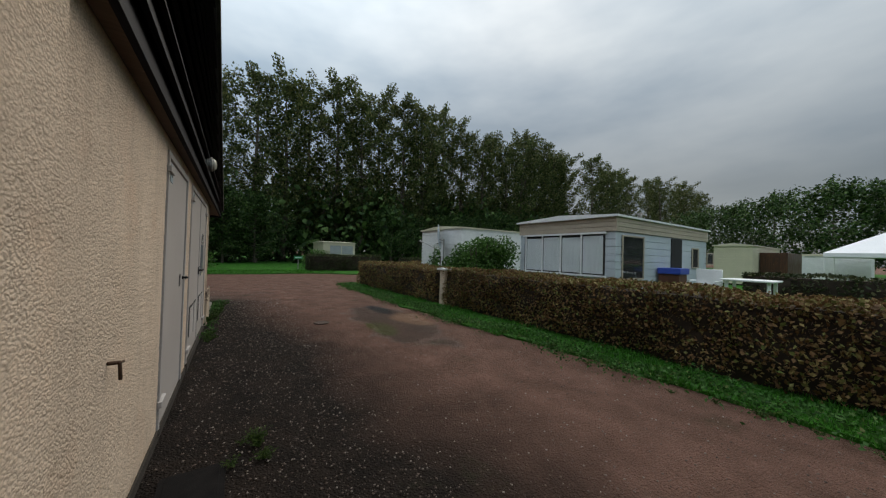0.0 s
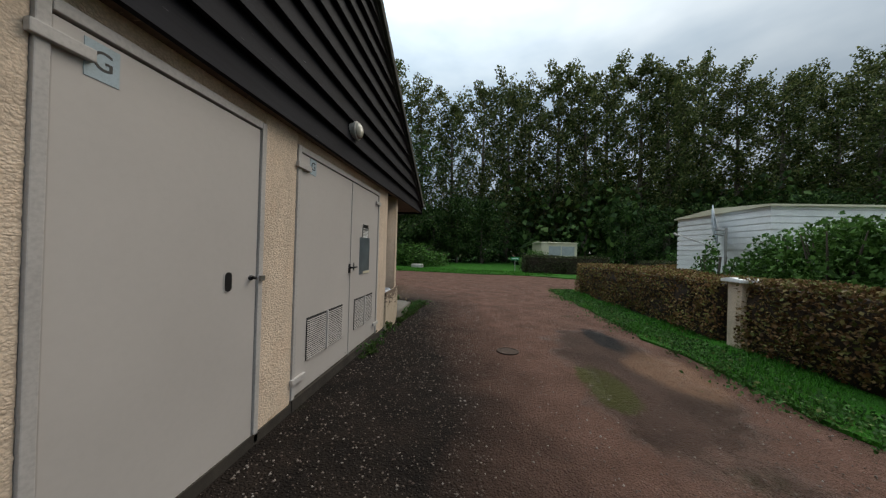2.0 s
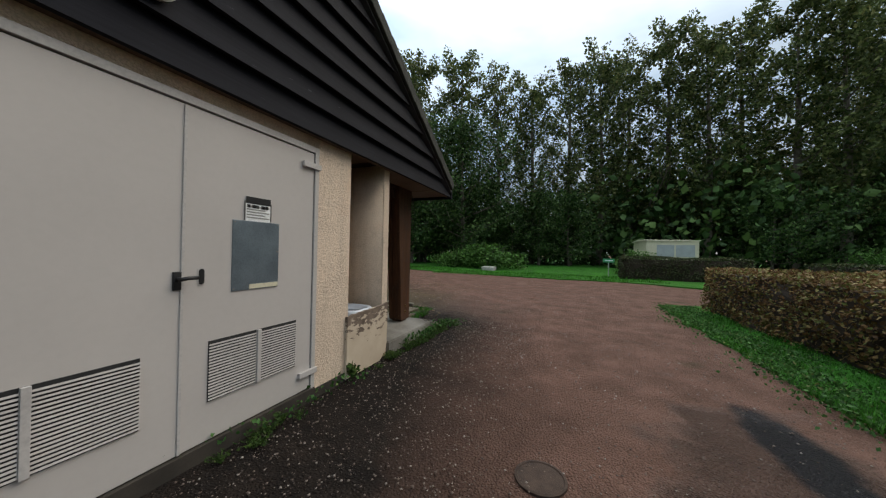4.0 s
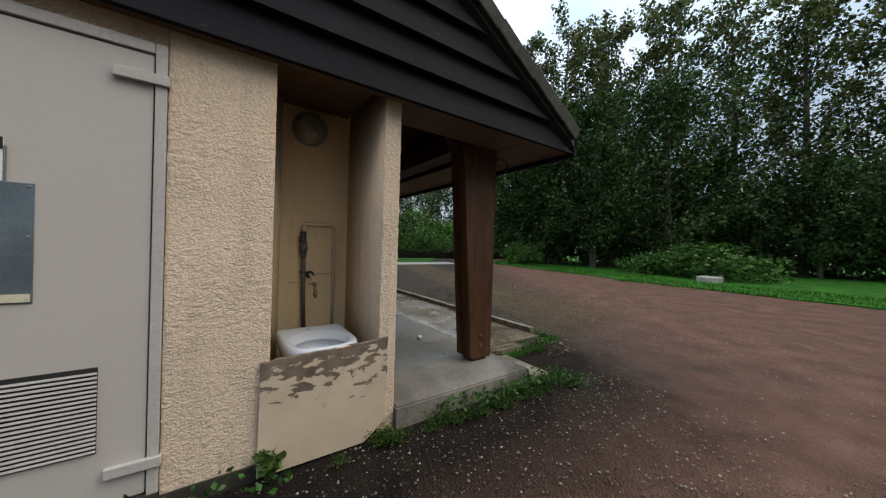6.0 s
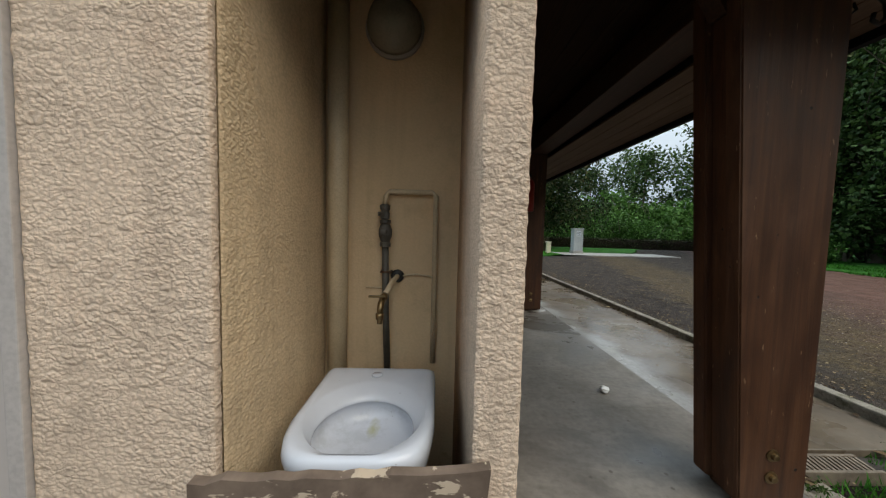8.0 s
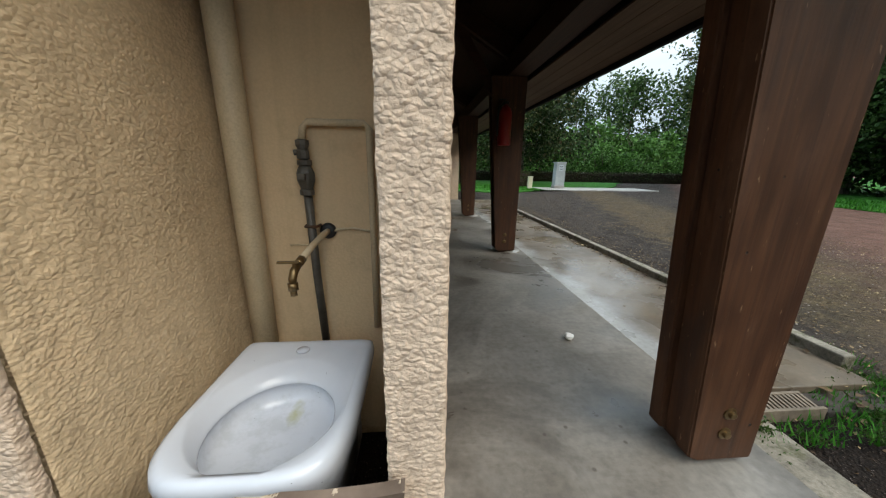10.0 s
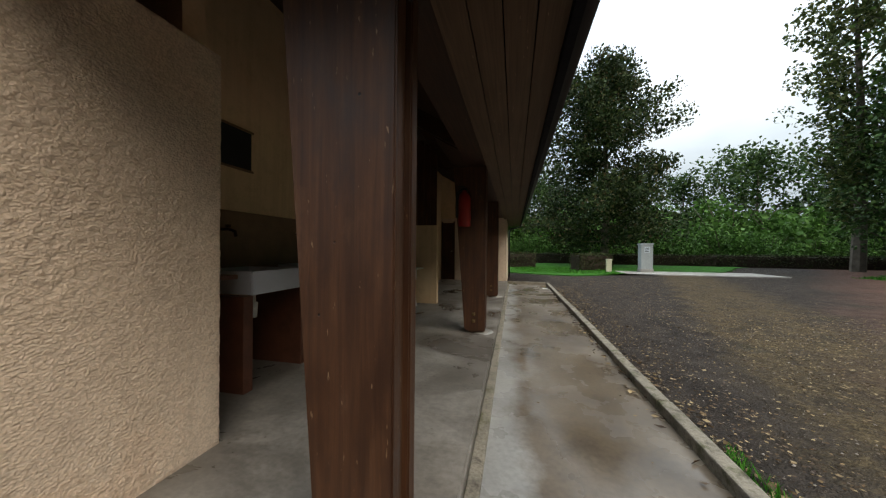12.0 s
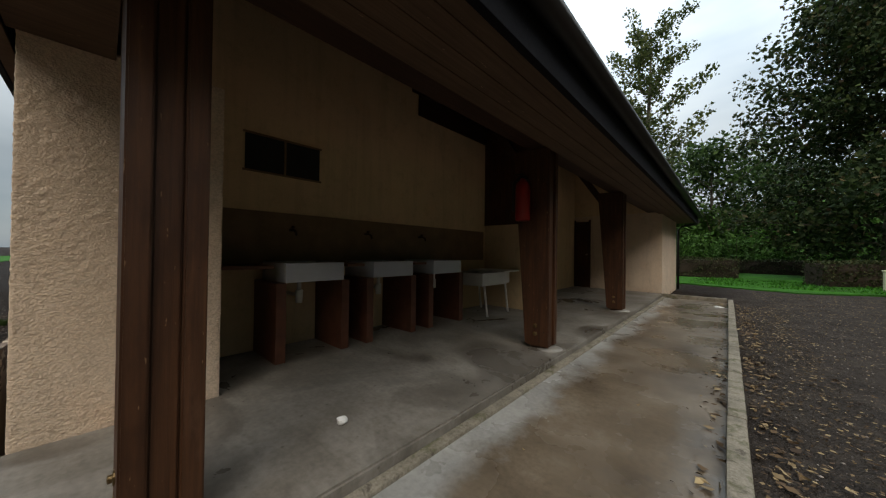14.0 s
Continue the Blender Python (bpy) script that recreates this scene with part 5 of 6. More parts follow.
# ---- plants ----
def tree(name, seed, height, spread, base, leaves, leaf, kind, label):
    """A trunk with limbs, and a crown of many single leaves gathered round the limbs. kind 0: poplar, 1: spreading, 2: domed."""
    rng = np.random.default_rng(seed)
    t = thing(name, (0, 0, 0), label, "tree")
    bm = bmesh.new()
    top = height * (0.96 if kind == 0 else 0.8)
    lean = rng.normal(size=2) * 0.22
    line = [(lean[0] * h * h + math.sin(h * 5 + seed) * 0.12, lean[1] * h * h + math.cos(h * 4 + seed) * 0.12, h * top) for h in np.linspace(0, 1, 8)]
    r0 = height * 0.014
    tube(bm, line, [r0 * (1.25 - 1.15 * h) for h in np.linspace(0, 1, 8)], 7)
    centres, sizes = [], []
    n = (36, 38, 46)[kind]
    for k in range(n):
        f = base + (1 - base) * (k + rng.uniform(0, 0.8)) / n
        f = min(f, 0.99)
        o = Vector(np.array([np.interp(f, np.linspace(0, 1, 8), [p[j] for p in line]) for j in range(3)]))
        a = k * 2.4 + rng.uniform(-0.5, 0.5)
        g = (f - base) / (1 - base)
        if kind == 0:
            reach = spread * (0.42 + 1.75 * g * (1 - g) + 0.18 * g) * rng.uniform(0.65, 1.2)
            rise = reach * (1.0 - 0.45 * g)
        elif kind == 1:
            reach = spread * (0.35 + math.sin(math.pi * min(1, 0.15 + g * 0.95)) ** 0.8) * rng.uniform(0.75, 1.05)
            rise = reach * (0.35 + 0.5 * g)
        else:
            reach = spread * (0.28 + 0.95 * (1 - g) ** 0.75 * min(1.0, 0.6 + 2.2 * g)) * rng.uniform(0.7, 1.2)
            rise = reach * (0.05 + 0.5 * g)
        pts = [o, o + Vector((math.cos(a), math.sin(a), 0)) * reach * 0.5 + Vector((0, 0, rise * 0.35)), o + Vector((math.cos(a + 0.15), math.sin(a + 0.15), 0)) * reach + Vector((0, 0, rise))]
        tube(bm, pts, [r0 * 0.34 * (1.1 - f * 0.8), r0 * 0.2 * (1.1 - f * 0.8), 0.012], 4)
        for q in np.linspace(0.3, 1.05, 6):
            p = pts[0].lerp(pts[1], min(1, q * 2)) if q < 0.5 else pts[1].lerp(pts[2], q * 2 - 1)
            centres.append(p)
            sizes.append((0.16 + 0.10 * rng.uniform()) * spread * (1.15 - 0.35 * q) * (0.82, 1.0, 1.05)[kind])
    part("trunk", bm, "bark", t)
    c = np.array(centres)
    w = np.array(sizes)
    pick = rng.choice(len(c), leaves, p=w ** 2 / np.sum(w ** 2))
    off = rng.normal(size=(leaves, 3))
    off /= np.linalg.norm(off, axis=1)[:, None]
    off *= (rng.uniform(0, 1, leaves) ** 0.45)[:, None] * w[pick][:, None] * 1.25
    off[:, 2] *= 1.0 if kind == 0 else 0.8
    v, f = leaf_cloud(rng, c[pick] + off, leaf)
    ob = raw_mesh("crown", v, f, ("poplar", "broad", "maple")[kind], t)
    ob["kind"] = "stuff"
    return t


def bush(name, seed, rx, ry, rz, leaves, leaf, material, label):
    rng = np.random.default_rng(seed)
    t = thing(name, (0, 0, 0), label, "shrub")
    bm = bmesh.new()
    for k in range(9):
        a, r = rng.uniform(0, 6.28), rng.uniform(0.2, 0.8)
        tube(bm, [(0.1 * math.cos(a), 0.1 * math.sin(a), -0.05), (rx * r * 0.6 * math.cos(a), ry * r * 0.6 * math.sin(a), rz * 0.5), (rx * r * math.cos(a), ry * r * math.sin(a), rz * 0.9)], [0.035, 0.022, 0.008], 5)
    part("branching", bm, "bark", t)
    m = 46
    c = rng.normal(size=(m, 3))
    c /= np.linalg.norm(c, axis=1)[:, None]
    c *= rng.uniform(0.35, 0.88, m)[:, None]
    c[:, 2] = np.abs(c[:, 2])
    c *= np.array([rx, ry, rz])
    c[:, 2] += 0.12 * rz
    pick = rng.integers(0, m, leaves)
    off = rng.normal(size=(leaves, 3))
    off /= np.linalg.norm(off, axis=1)[:, None]
    off *= (rng.uniform(0, 1, leaves) ** 0.4)[:, None] * np.array([rx, ry, rz * 0.8]) * 0.30
    p = c[pick] + off
    p[:, 2] = np.maximum(p[:, 2], 0.02)
    v, f = leaf_cloud(rng, p, leaf, 0.15)
    ob = raw_mesh("foliage", v, f, material, t)
    ob["kind"] = "stuff"
    return t


def put(ob, x, y, turn=0.0, s=1.0, z=0.0):
    c = copy_thing(ob, pose(x, y, z, 0, 0, turn))
    c.scale = (s, s, s)
    return c


rw = random.Random(11)
POP = [tree("poplar_tree", 20 + k, 22.0 + k, 4.0, 0.14, 9500, 0.30, 0, "tall green poplar in the wood edge") for k in range(3)]
BRD = [tree("broadleaf_tree", 40 + k, 15.0 + k * 2, 5.4, 0.08, 6000, 0.42, 1, "spreading dark green broadleaf tree in the wood") for k in range(2)]
YARD = tree("yard_tree", 53, 18.3, 4.9, 0.12, 46000, 0.22, 2, "dense dark green broadleaf tree beyond the yard")
BSH = [bush("shrub", 60 + k, 2.6, 2.4, 2.4, 3800, 0.20, "shrub", "dense green shrub at the wood's edge") for k in range(2)]
NEAR = tree("broadleaf_tree", 44, 17.0, 5.4, 0.06, 11500, 0.26, 1, "dense dark green broadleaf tree at the yard's far side")
BIG = bush("thicket", 66, 2.6, 2.4, 2.4, 2600, 0.14, "broad", "dark thicket filling the wood behind the first trees")
line = []
for k in range(20):
    line.append((33 + rw.uniform(-1.5, 2.5), -5 - k * 2.9, rw.uniform(0.92, 1.06)))
for k in range(12):
    line.append((32 + rw.uniform(-3, 3), -64 - k * 5.6, rw.uniform(0.95, 1.1)))
for k in range(8):
    line.append((31.5 - k * 1.4 + rw.uniform(-1, 1), -2.0 + k * 3.5, rw.uniform(0.82, 0.98)))
for k, (x, y, s) in enumerate(line):
    src = POP[k % 3]
    put(src, x, y, rw.uniform(0, 360), s)
under = [(30.5 + rw.uniform(-1, 1.5), -17 - k * 4.4) for k in range(10)] + [(29.5 - k * 0.85 + rw.uniform(-1, 1), -2.0 + k * 2.6) for k in range(9)]
for k, (x, y) in enumerate(under):
    put(BRD[k % 2], x, y, rw.uniform(0, 360), rw.uniform(0.42, 0.62))
for k, (x, y, q) in enumerate(((27.0, -30.0, 0.9), (26.5, -21.0, 0.8), (18.3, -5.9, 0.6), (19.2, 15.5, 0.8))):
    put(BSH[k % 2], x, y, rw.uniform(0, 360), q)
# dense dark undergrowth behind the first trees
for k in range(30):
    y = -66 + k * 2.9
    x = 39.0 if y < -6 else 36.0 - (y + 4) * 0.36
    put(BIG, x + rw.uniform(-1.0, 1.0), y, rw.uniform(0, 360), rw.uniform(4.4, 5.4) if y < -6 else rw.uniform(2.2, 2.8))
for k in range(13):
    put(BSH[k % 2], -12 + k * 3.6, 40 + rw.uniform(-1.5, 1.5) - max(0, k - 8) * 1.6, rw.uniform(0, 360), rw.uniform(2.0, 2.7))
# wood to the north-east and the gap behind
for x, y, s in ((25.5, 19.0, 1.0), (23.5, 15.5, 0.95), (28.5, 20.5, 1.05), (22.5, 11.5, 0.9), (24, 7.0, 0.9), (22.8, 19.8, 0.85)):
    put(NEAR, x, y, rw.uniform(0, 360), s)
for x, y, s in ((30, 44, 1.0), (24, 48, 0.85), (17, 50, 0.85), (36, 40, 0.95), (10, 52, 0.8), (42, 34, 0.9)):
    put(BRD[0], x, y, rw.uniform(0, 360), s)
for x, y, s in ((1.5, 40, 0.9), (-5, 42, 0.9), (-12, 38, 0.9), (6, 44, 0.8)):
    put(BRD[0], x, y, rw.uniform(0, 360), s)
for k in range(15):
    put(BSH[k % 2], -6 + k * 2.9 + rw.uniform(-0.6, 0.6), 33 + rw.uniform(-2, 2) + (0 if k < 9 else -(k - 9) * 1.2), rw.uniform(0, 360), rw.uniform(0.9, 1.4))
for k, (x, y, q) in enumerate(((18.9, 3.2, 1.0), (19.6, 6.0, 0.8))):
    put(BSH[k], x, y, 20 + 50 * k).scale = (q * 0.9, q * 1.15, q * 0.72)
put(YARD, 7.9, 23.8, 150, 0.95)
put(POP[1], -1.6, 27.0, 10, 0.78)
put(BRD[0], -7.0, 30.0, 10, 0.9)
for x, y in ((-2, -60), (-6, -64), (4, -66), (-10, -62), (10, -72), (16, -78), (-20, -62), (-26, -58), (-32, -60)):
    put(BRD[0], x, y, rw.uniform(0, 360), 0.85)
for ob in POP + BRD + BSH + [YARD, BIG, NEAR]:
    for o in (*ob.children_recursive, ob):
        bpy.data.objects.remove(o)


def hedge(x0, y0, x1, y1, width, height, density, leaf, material, seed, label, twig=True):
    """A clipped hedge: a twiggy core and a skin of single leaves."""
    rng = np.random.default_rng(seed)
    L = math.hypot(x1 - x0, y1 - y0)
    ux, uy = (x1 - x0) / L, (y1 - y0) / L
    h = thing("hedge", ((x0 + x1) / 2, (y0 + y1) / 2, 0), label, "hedge")
    bm = bmesh.new()
    n = max(2, int(L / 0.3))
    rings = []
    for k in range(n + 1):
        s = L * k / n
        ring = []
        for (a, z) in ((-0.40, -0.02), (-0.44, 0.3), (-0.45, 0.7), (-0.40, 0.92), (0.40, 0.92), (0.45, 0.7), (0.44, 0.3), (0.40, -0.02)):
            j = noise.noise((s * 1.4, a * 5 + seed, z * 3)) * 0.07
            o = a * width * 0.92 + j
            ring.append(bm.verts.new((x0 + ux * s - uy * o, y0 + uy * s + ux * o, max(-0.02, z * height * 0.98 + j * 0.4))))
        rings.append(ring)
    for a, b in zip(rings, rings[1:]):
        for q in range(8):
            bm.faces.new((a[q], b[q], b[(q + 1) % 8], a[(q + 1) % 8]))
    bm.faces.new(rings[0])
    bm.faces.new(rings[-1][::-1])
    bmesh.ops.recalc_face_normals(bm, faces=bm.faces)
    part("core", bm, "twig", h)
    girth = 2 * height + width
    m = int(L * girth * density)
    s = rng.uniform(-0.02, L + 0.02, m)
    g = rng.uniform(0, girth, m)
    side = np.where(g < height, -1.0, np.where(g < height + width, 0.0, 1.0))
    z = np.where(side < 0, g, np.where(side > 0, girth - g, height))
    o = np.where(side == 0, (g - height) - width / 2, side * width / 2)
    bulge = 0.05 * np.sin(s * 2.3 + z * 4) + 0.035 * np.sin(s * 5.1 - z * 7)
    depth = np.abs(rng.normal(size=m)) * 0.05 - 0.015
    o = o - side * depth + side * bulge
    z = z - np.where(side == 0, depth - bulge * 0.5, 0) + rng.normal(size=m) * 0.008
    keep = z > 0.03 + 0.12 * rng.uniform(size=m)
    c = np.stack([x0 + ux * s - uy * o, y0 + uy * s + ux * o, z], 1)[keep]
    out = np.stack([-uy * side, ux * side, (side == 0) * 1.0 + 0.2], 1)[keep]
    # both ends
    me = int(width * height * density)
    for e, sg in ((0.0, -1), (L, 1)):
        oo, zz = rng.uniform(-width / 2, width / 2, me), rng.uniform(0.05, height, me)
        ss = e + sg * (0.02 - np.abs(rng.normal(size=me)) * 0.04)
        c = np.concatenate([c, np.stack([x0 + ux * ss - uy * oo, y0 + uy * ss + ux * oo, zz], 1)])
        out = np.concatenate([out, np.tile([[ux * sg, uy * sg, 0.2]], (me, 1))])
    v, f = leaf_cloud(rng, c, leaf, 0.1, out * 0.5)
    ob = raw_mesh("leaves", v, f, material, h)
    ob["kind"] = "stuff"
    return h


hedge(-12.5, -5.75, -0.56, -5.51, 0.95, 1.0, 1500, 0.050, "hedge", 1, "clipped brown-green beech hedge beside the lane")
hedge(-0.18, -5.43, 5.3, -5.15, 0.95, 0.98, 1300, 0.048, "hedge", 2, "clipped brown-green beech hedge past the gate pillar")
hedge(5.0, -5.9, 5.6, -13.0, 0.8, 0.98, 350, 0.07, "hedge", 3, "clipped hedge turning the corner of the plot")
hedge(14.9, -4.4, 15.1, -9.5, 0.9, 1.12, 420, 0.08, "hedge_green", 4, "dark green hedge beside the far caravan")
hedge(14.6, -11.5, 20.5, -24.0, 0.9, 1.0, 200, 0.11, "hedge_green", 5, "far clipped hedge across the lane")
hedge(-4.4, -14.5, -30.0, -16.0, 0.9, 1.05, 200, 0.10, "hedge_green", 6, "dark clipped hedge behind the mobile home plot")
hedge(-3.0, 20.4, 3.0, 20.6, 0.8, 0.98, 300, 0.08, "hedge_green", 7, "dark clipped hedge at the lawn's end")
hedge(3.0, 27.5, 32.0, 24.5, 0.8, 0.86, 200, 0.10, "hedge_green", 8, "long low clipped hedge across the far lawn")
hedge(5.0, 18.2, 7.0, 19.6, 0.8, 0.95, 350, 0.08, "hedge_green", 9, "short clipped hedge by the electric cabinet")

gp = thing("gate_pillar", (-0.50, -5.16, 0), "cream rendered gate pillar with a flat white cap, half grown into the hedge", "pillar")
bm = bmesh.new()
bx(bm, -0.62, -0.38, -5.28, -5.05, -0.05, 0.94, 0.012)
part("shaft", bm, "render", gp)
bm = bmesh.new()
prism(bm, [(-0.68, 0.94), (-0.32, 0.94), (-0.32, 0.985), (-0.50, 1.01), (-0.68, 0.985)], 1, -5.34, -4.99)
bmesh.ops.bevel(bm, geom=bm.edges[:], offset=0.008, segments=2, affect="EDGES")
part("cap", bm, "white", gp, "white painted cap")


def blades(name, polys, density, height, seed, material, label, width=0.006):
    """Grass as single blades over rectangles (x0, x1, y0, y1)."""
    rng = np.random.default_rng(seed)
    ps = []
    for x0, x1, y0, y1 in polys:
        n = int((x1 - x0) * (y1 - y0) * density)
        ps.append(np.stack([rng.uniform(x0, x1, n), rng.uniform(y0, y1, n), np.full(n, 0.01)], 1))
    p = np.concatenate(ps)
    n = len(p)
    a = rng.uniform(0, 2 * np.pi, n)
    h = height * rng.uniform(0.4, 1.3, n) * (0.55 + 0.9 * (np.sin(p[:, 0] * 3.1 + np.sin(p[:, 1] * 4)) * 0.5 + 0.5))
    d = np.stack([np.cos(a), np.sin(a), np.zeros(n)], 1)
    q = np.stack([-np.sin(a), np.cos(a), np.zeros(n)], 1)
    up = np.array([[0, 0, 1.0]])
    w = width * rng.uniform(0.7, 1.6, n)[:, None]
    v = np.stack([p - q * w, p + q * w, p + up * h[:, None] + d * (h * rng.uniform(0.2, 0.9, n))[:, None]], 1).reshape(-1, 3)
    f = np.arange(n * 3).reshape(-1, 3)
    return tagged(raw_mesh(name, v, f, material), label, "grass", kind="stuff")


blades("grass", [(-12, -3.6, -5.4, -4.45), (-3.6, -0.5, -5.3, -4.15), (-0.5, 5.9, -5.2, -3.98)], 2600, 0.06, 3, "grass", "uneven green grass blades on the verge", 0.005)
blades("grass", [(12.6, 16, -6, 5), (14.5, 18, 5, 10), (16.2, 19, 10, 17)], 160, 0.09, 4, "grass", "green grass blades along the lane's far edge", 0.02)
blades("grass", [(1.5, 6.5, 15.6, 20)], 200, 0.08, 5, "grass", "green lawn blades beyond the yard", 0.02)

blades("grass", [(1.62, 2.42, 0.50, 0.67), (2.55, 2.95, 0.62, 0.95), (2.2, 2.6, 0.62, 0.84), (2.78, 2.95, 1.0, 1.7)], 2300, 0.042, 8, "grass", "mossy grass tufts round the drain grate", 0.004)


def herbs(name, x0, x1, y_of, width, count, seed, label):
    """A low ragged belt of broad-leaved weeds along a line, in clumps of uneven height."""
    rng = np.random.default_rng(seed)
    x = rng.uniform(x0, x1, count)
    o = rng.normal(size=count) * width
    y = np.array([y_of(v) for v in x]) + o + 0.10 * np.sin(x * 2.1) + 0.06 * np.sin(x * 5.3)
    clump = 0.5 + 0.5 * np.sin(x * 3.7 + np.sin(y * 6) * 1.5) * np.sin(x * 1.3 + 2 + y * 4)
    z = 0.02 + rng.uniform(0, 1, count) * (0.035 + 0.11 * clump)
    c = np.stack([x, y, z], 1)
    v, f = leaf_cloud(rng, c, 0.036, -0.25)
    return tagged(raw_mesh(name, v, f, "herb"), label, "weeds", kind="stuff")


herbs("verge_weeds", -9.5, 5.8, lambda v: float(np.interp(v, (-9.5, -6.0, -3.0, 0.0, 5.8), (-4.62, -4.60, -4.42, -4.22, -4.20))), 0.20, 15000, 31, "ragged belt of green broad-leaved weeds along the verge")
herbs("wall_weeds", -2.1, -0.5, lambda v: -0.07, 0.04, 150, 32, "sparse green weeds along the wall foot")
herbs("slab_weeds", 0.45, 1.95, lambda v: -0.15, 0.05, 520, 33, "green weeds crowding the front edge of the slab")


def weed(seed, n, r, h, leaf):
    rng = np.random.default_rng(seed)
    t = thing("weed", (0, 0, 0), "small green weed growing out of the tarmac edge", "weed", "weeds")
    pts = []
    bm = bmesh.new()
    for k in range(n):
        a, q = rng.uniform(0, 6.28), rng.uniform(0.3, 1) * r
        hh = h * rng.uniform(0.5, 1.1)
        tip = Vector((math.cos(a) * q, math.sin(a) * q, hh))
        tube(bm, [(0, 0, -0.01), (tip.x * 0.4, tip.y * 0.4, hh * 0.6), tip], [0.003, 0.002, 0.001], 3)
        for u in (0.35, 0.6, 0.8, 1.0):
            pts.append(np.array(tip) * np.array([u, u, u ** 0.8]) + rng.normal(size=3) * 0.006)
    part("stem_tuft", bm, "weed", t)["kind"] = "stuff"
    c = np.array(pts)
    c[:, 2] = np.maximum(c[:, 2], 0.01)
    out = c * np.array([1, 1, 0]) / (r + 1e-6)
    v, f = leaf_cloud(rng, c, leaf, -0.2, out)
    raw_mesh("leaf_tuft", v, f, "weed", t)["kind"] = "stuff"
    return t


W = [weed(80 + k, 26, 0.11, 0.045 + 0.02 * k, 0.019) for k in range(3)]
TALL = weed(90, 14, 0.09, 0.19, 0.075)
spots = [(0.30 + k * 0.055, -0.09 - rw.uniform(0.0, 0.11)) for k in range(24)] + [(1.45 + rw.uniform(0, 0.5), -0.12 + rw.uniform(-0.14, 0.14)) for k in range(12)]
spots += [(1.5 + rw.uniform(0, 0.9), 0.55 + rw.uniform(-0.1, 0.1)) for k in range(9)] + [(2.55 + rw.uniform(-0.1, 0.35), 0.85 + rw.uniform(-0.12, 0.1)) for k in range(9)]
spots += [(-0.55 + rw.uniform(0, 0.7), -0.08 - rw.uniform(0, 0.06)) for k in range(6)] + [(-1.9 + rw.uniform(0, 0.6), -0.10 - rw.uniform(0, 0.1)) for k in range(6)]
spots += [(-9.0 + 14.8 * k / 46, -4.42 + 0.036 * (14.8 * k / 46) + rw.uniform(-0.28, 0.10)) for k in range(46)]
spots += [(-5.0 + rw.uniform(-0.14, 0.14), -0.55 + rw.uniform(-0.12, 0.1)) for k in range(7)]
for k, (x, y) in enumerate(spots):
    put(W[k % 3], x, y, rw.uniform(0, 360), rw.uniform(0.5, 1.1))
for x, y, s in ((-0.60, -0.075, 0.8), (-1.45, -0.12, 0.5), (0.0, -0.09, 0.4)):
    put(TALL, x, y, rw.uniform(0, 360), s)
for ob in W + [TALL]:
    for o in (*ob.children_recursive, ob):
        bpy.data.objects.remove(o)


def scatter(name, rects, size, flat, seed, material, label, category):
    """Small stones or flat leaves lying on the ground; rects: x0, x1, y0, y1, z, count."""
    rng = np.random.default_rng(seed)
    vs, fs, k = [], [], 0
    for x0, x1, y0, y1, z, n in rects:
        c = np.stack([rng.uniform(x0, x1, n), rng.uniform(y0, y1, n), np.full(n, z)], 1)
        if flat:
            c[:, 2] += rng.uniform(0.003, 0.012, n)
            v, f = leaf_cloud(rng, c, size, 0.0, np.zeros((n, 3)))
            v = v.reshape(n, 4, 3)
            v[:, :, 2] = z + 0.004 + (v[:, :, 2] - c[:, None, 2]) * 0.28 + 0.006
            v = v.reshape(-1, 3)
        else:
            s = size * rng.uniform(0.5, 1.6, n) ** 1.3
            o = np.array([[1, 0, 0], [0, 1, 0], [-1, 0, 0], [0, -1, 0], [0, 0, 0.75], [0, 0, -0.5]])
            v = c[:, None, :] + o[None] * s[:, None, None] * rng.uniform(0.6, 1.2, (n, 6, 1))
            v = v.reshape(-1, 3)
            t = np.array([[0, 1, 4], [1, 2, 4], [2, 3, 4], [3, 0, 4], [1, 0, 5], [2, 1, 5], [3, 2, 5], [0, 3, 5]])
            f = (np.arange(n)[:, None, None] * 6 + t[None]).reshape(-1, 3)
        vs.append(v)
        fs.append(f + k)
        k += len(v)
    return tagged(raw_mesh(name, np.concatenate(vs), np.concatenate(fs), material), label, category, kind="stuff")


scatter("gravel", [(-8.5, 2.2, -4.2, -0.1, 0.0, 6500), (2.8, 7.0, -3.5, 8.0, 0.0, 4000), (-6.2, 2.4, -1.5, -0.05, 0.0, 4200)], 0.0062, False, 5, "pebble", "loose pale grit on the tarmac", "gravel")
scatter("fallen_leaves", [(2.78, 3.4, 0.9, 10.0, 0.0, 2600), (3.2, 7.5, 1.5, 14.0, 0.0, 9000), (2.45, 2.65, 1.0, 9.1, 0.062, 90), (1.6, 2.6, 0.9, 9.0, 0.062, 24), (1.6, 2.9, 0.3, 0.9, 0.01, 70), (7.0, 12, 3, 14, 0.0, 900), (4.0, 8.0, 0.8, 6.5, 0.0, 5500), (-0.2, 1.4, 0.9, 8, 0.14, 10)], 0.030, True, 6, "litter", "brown fallen leaves scattered over the yard", "leaves")

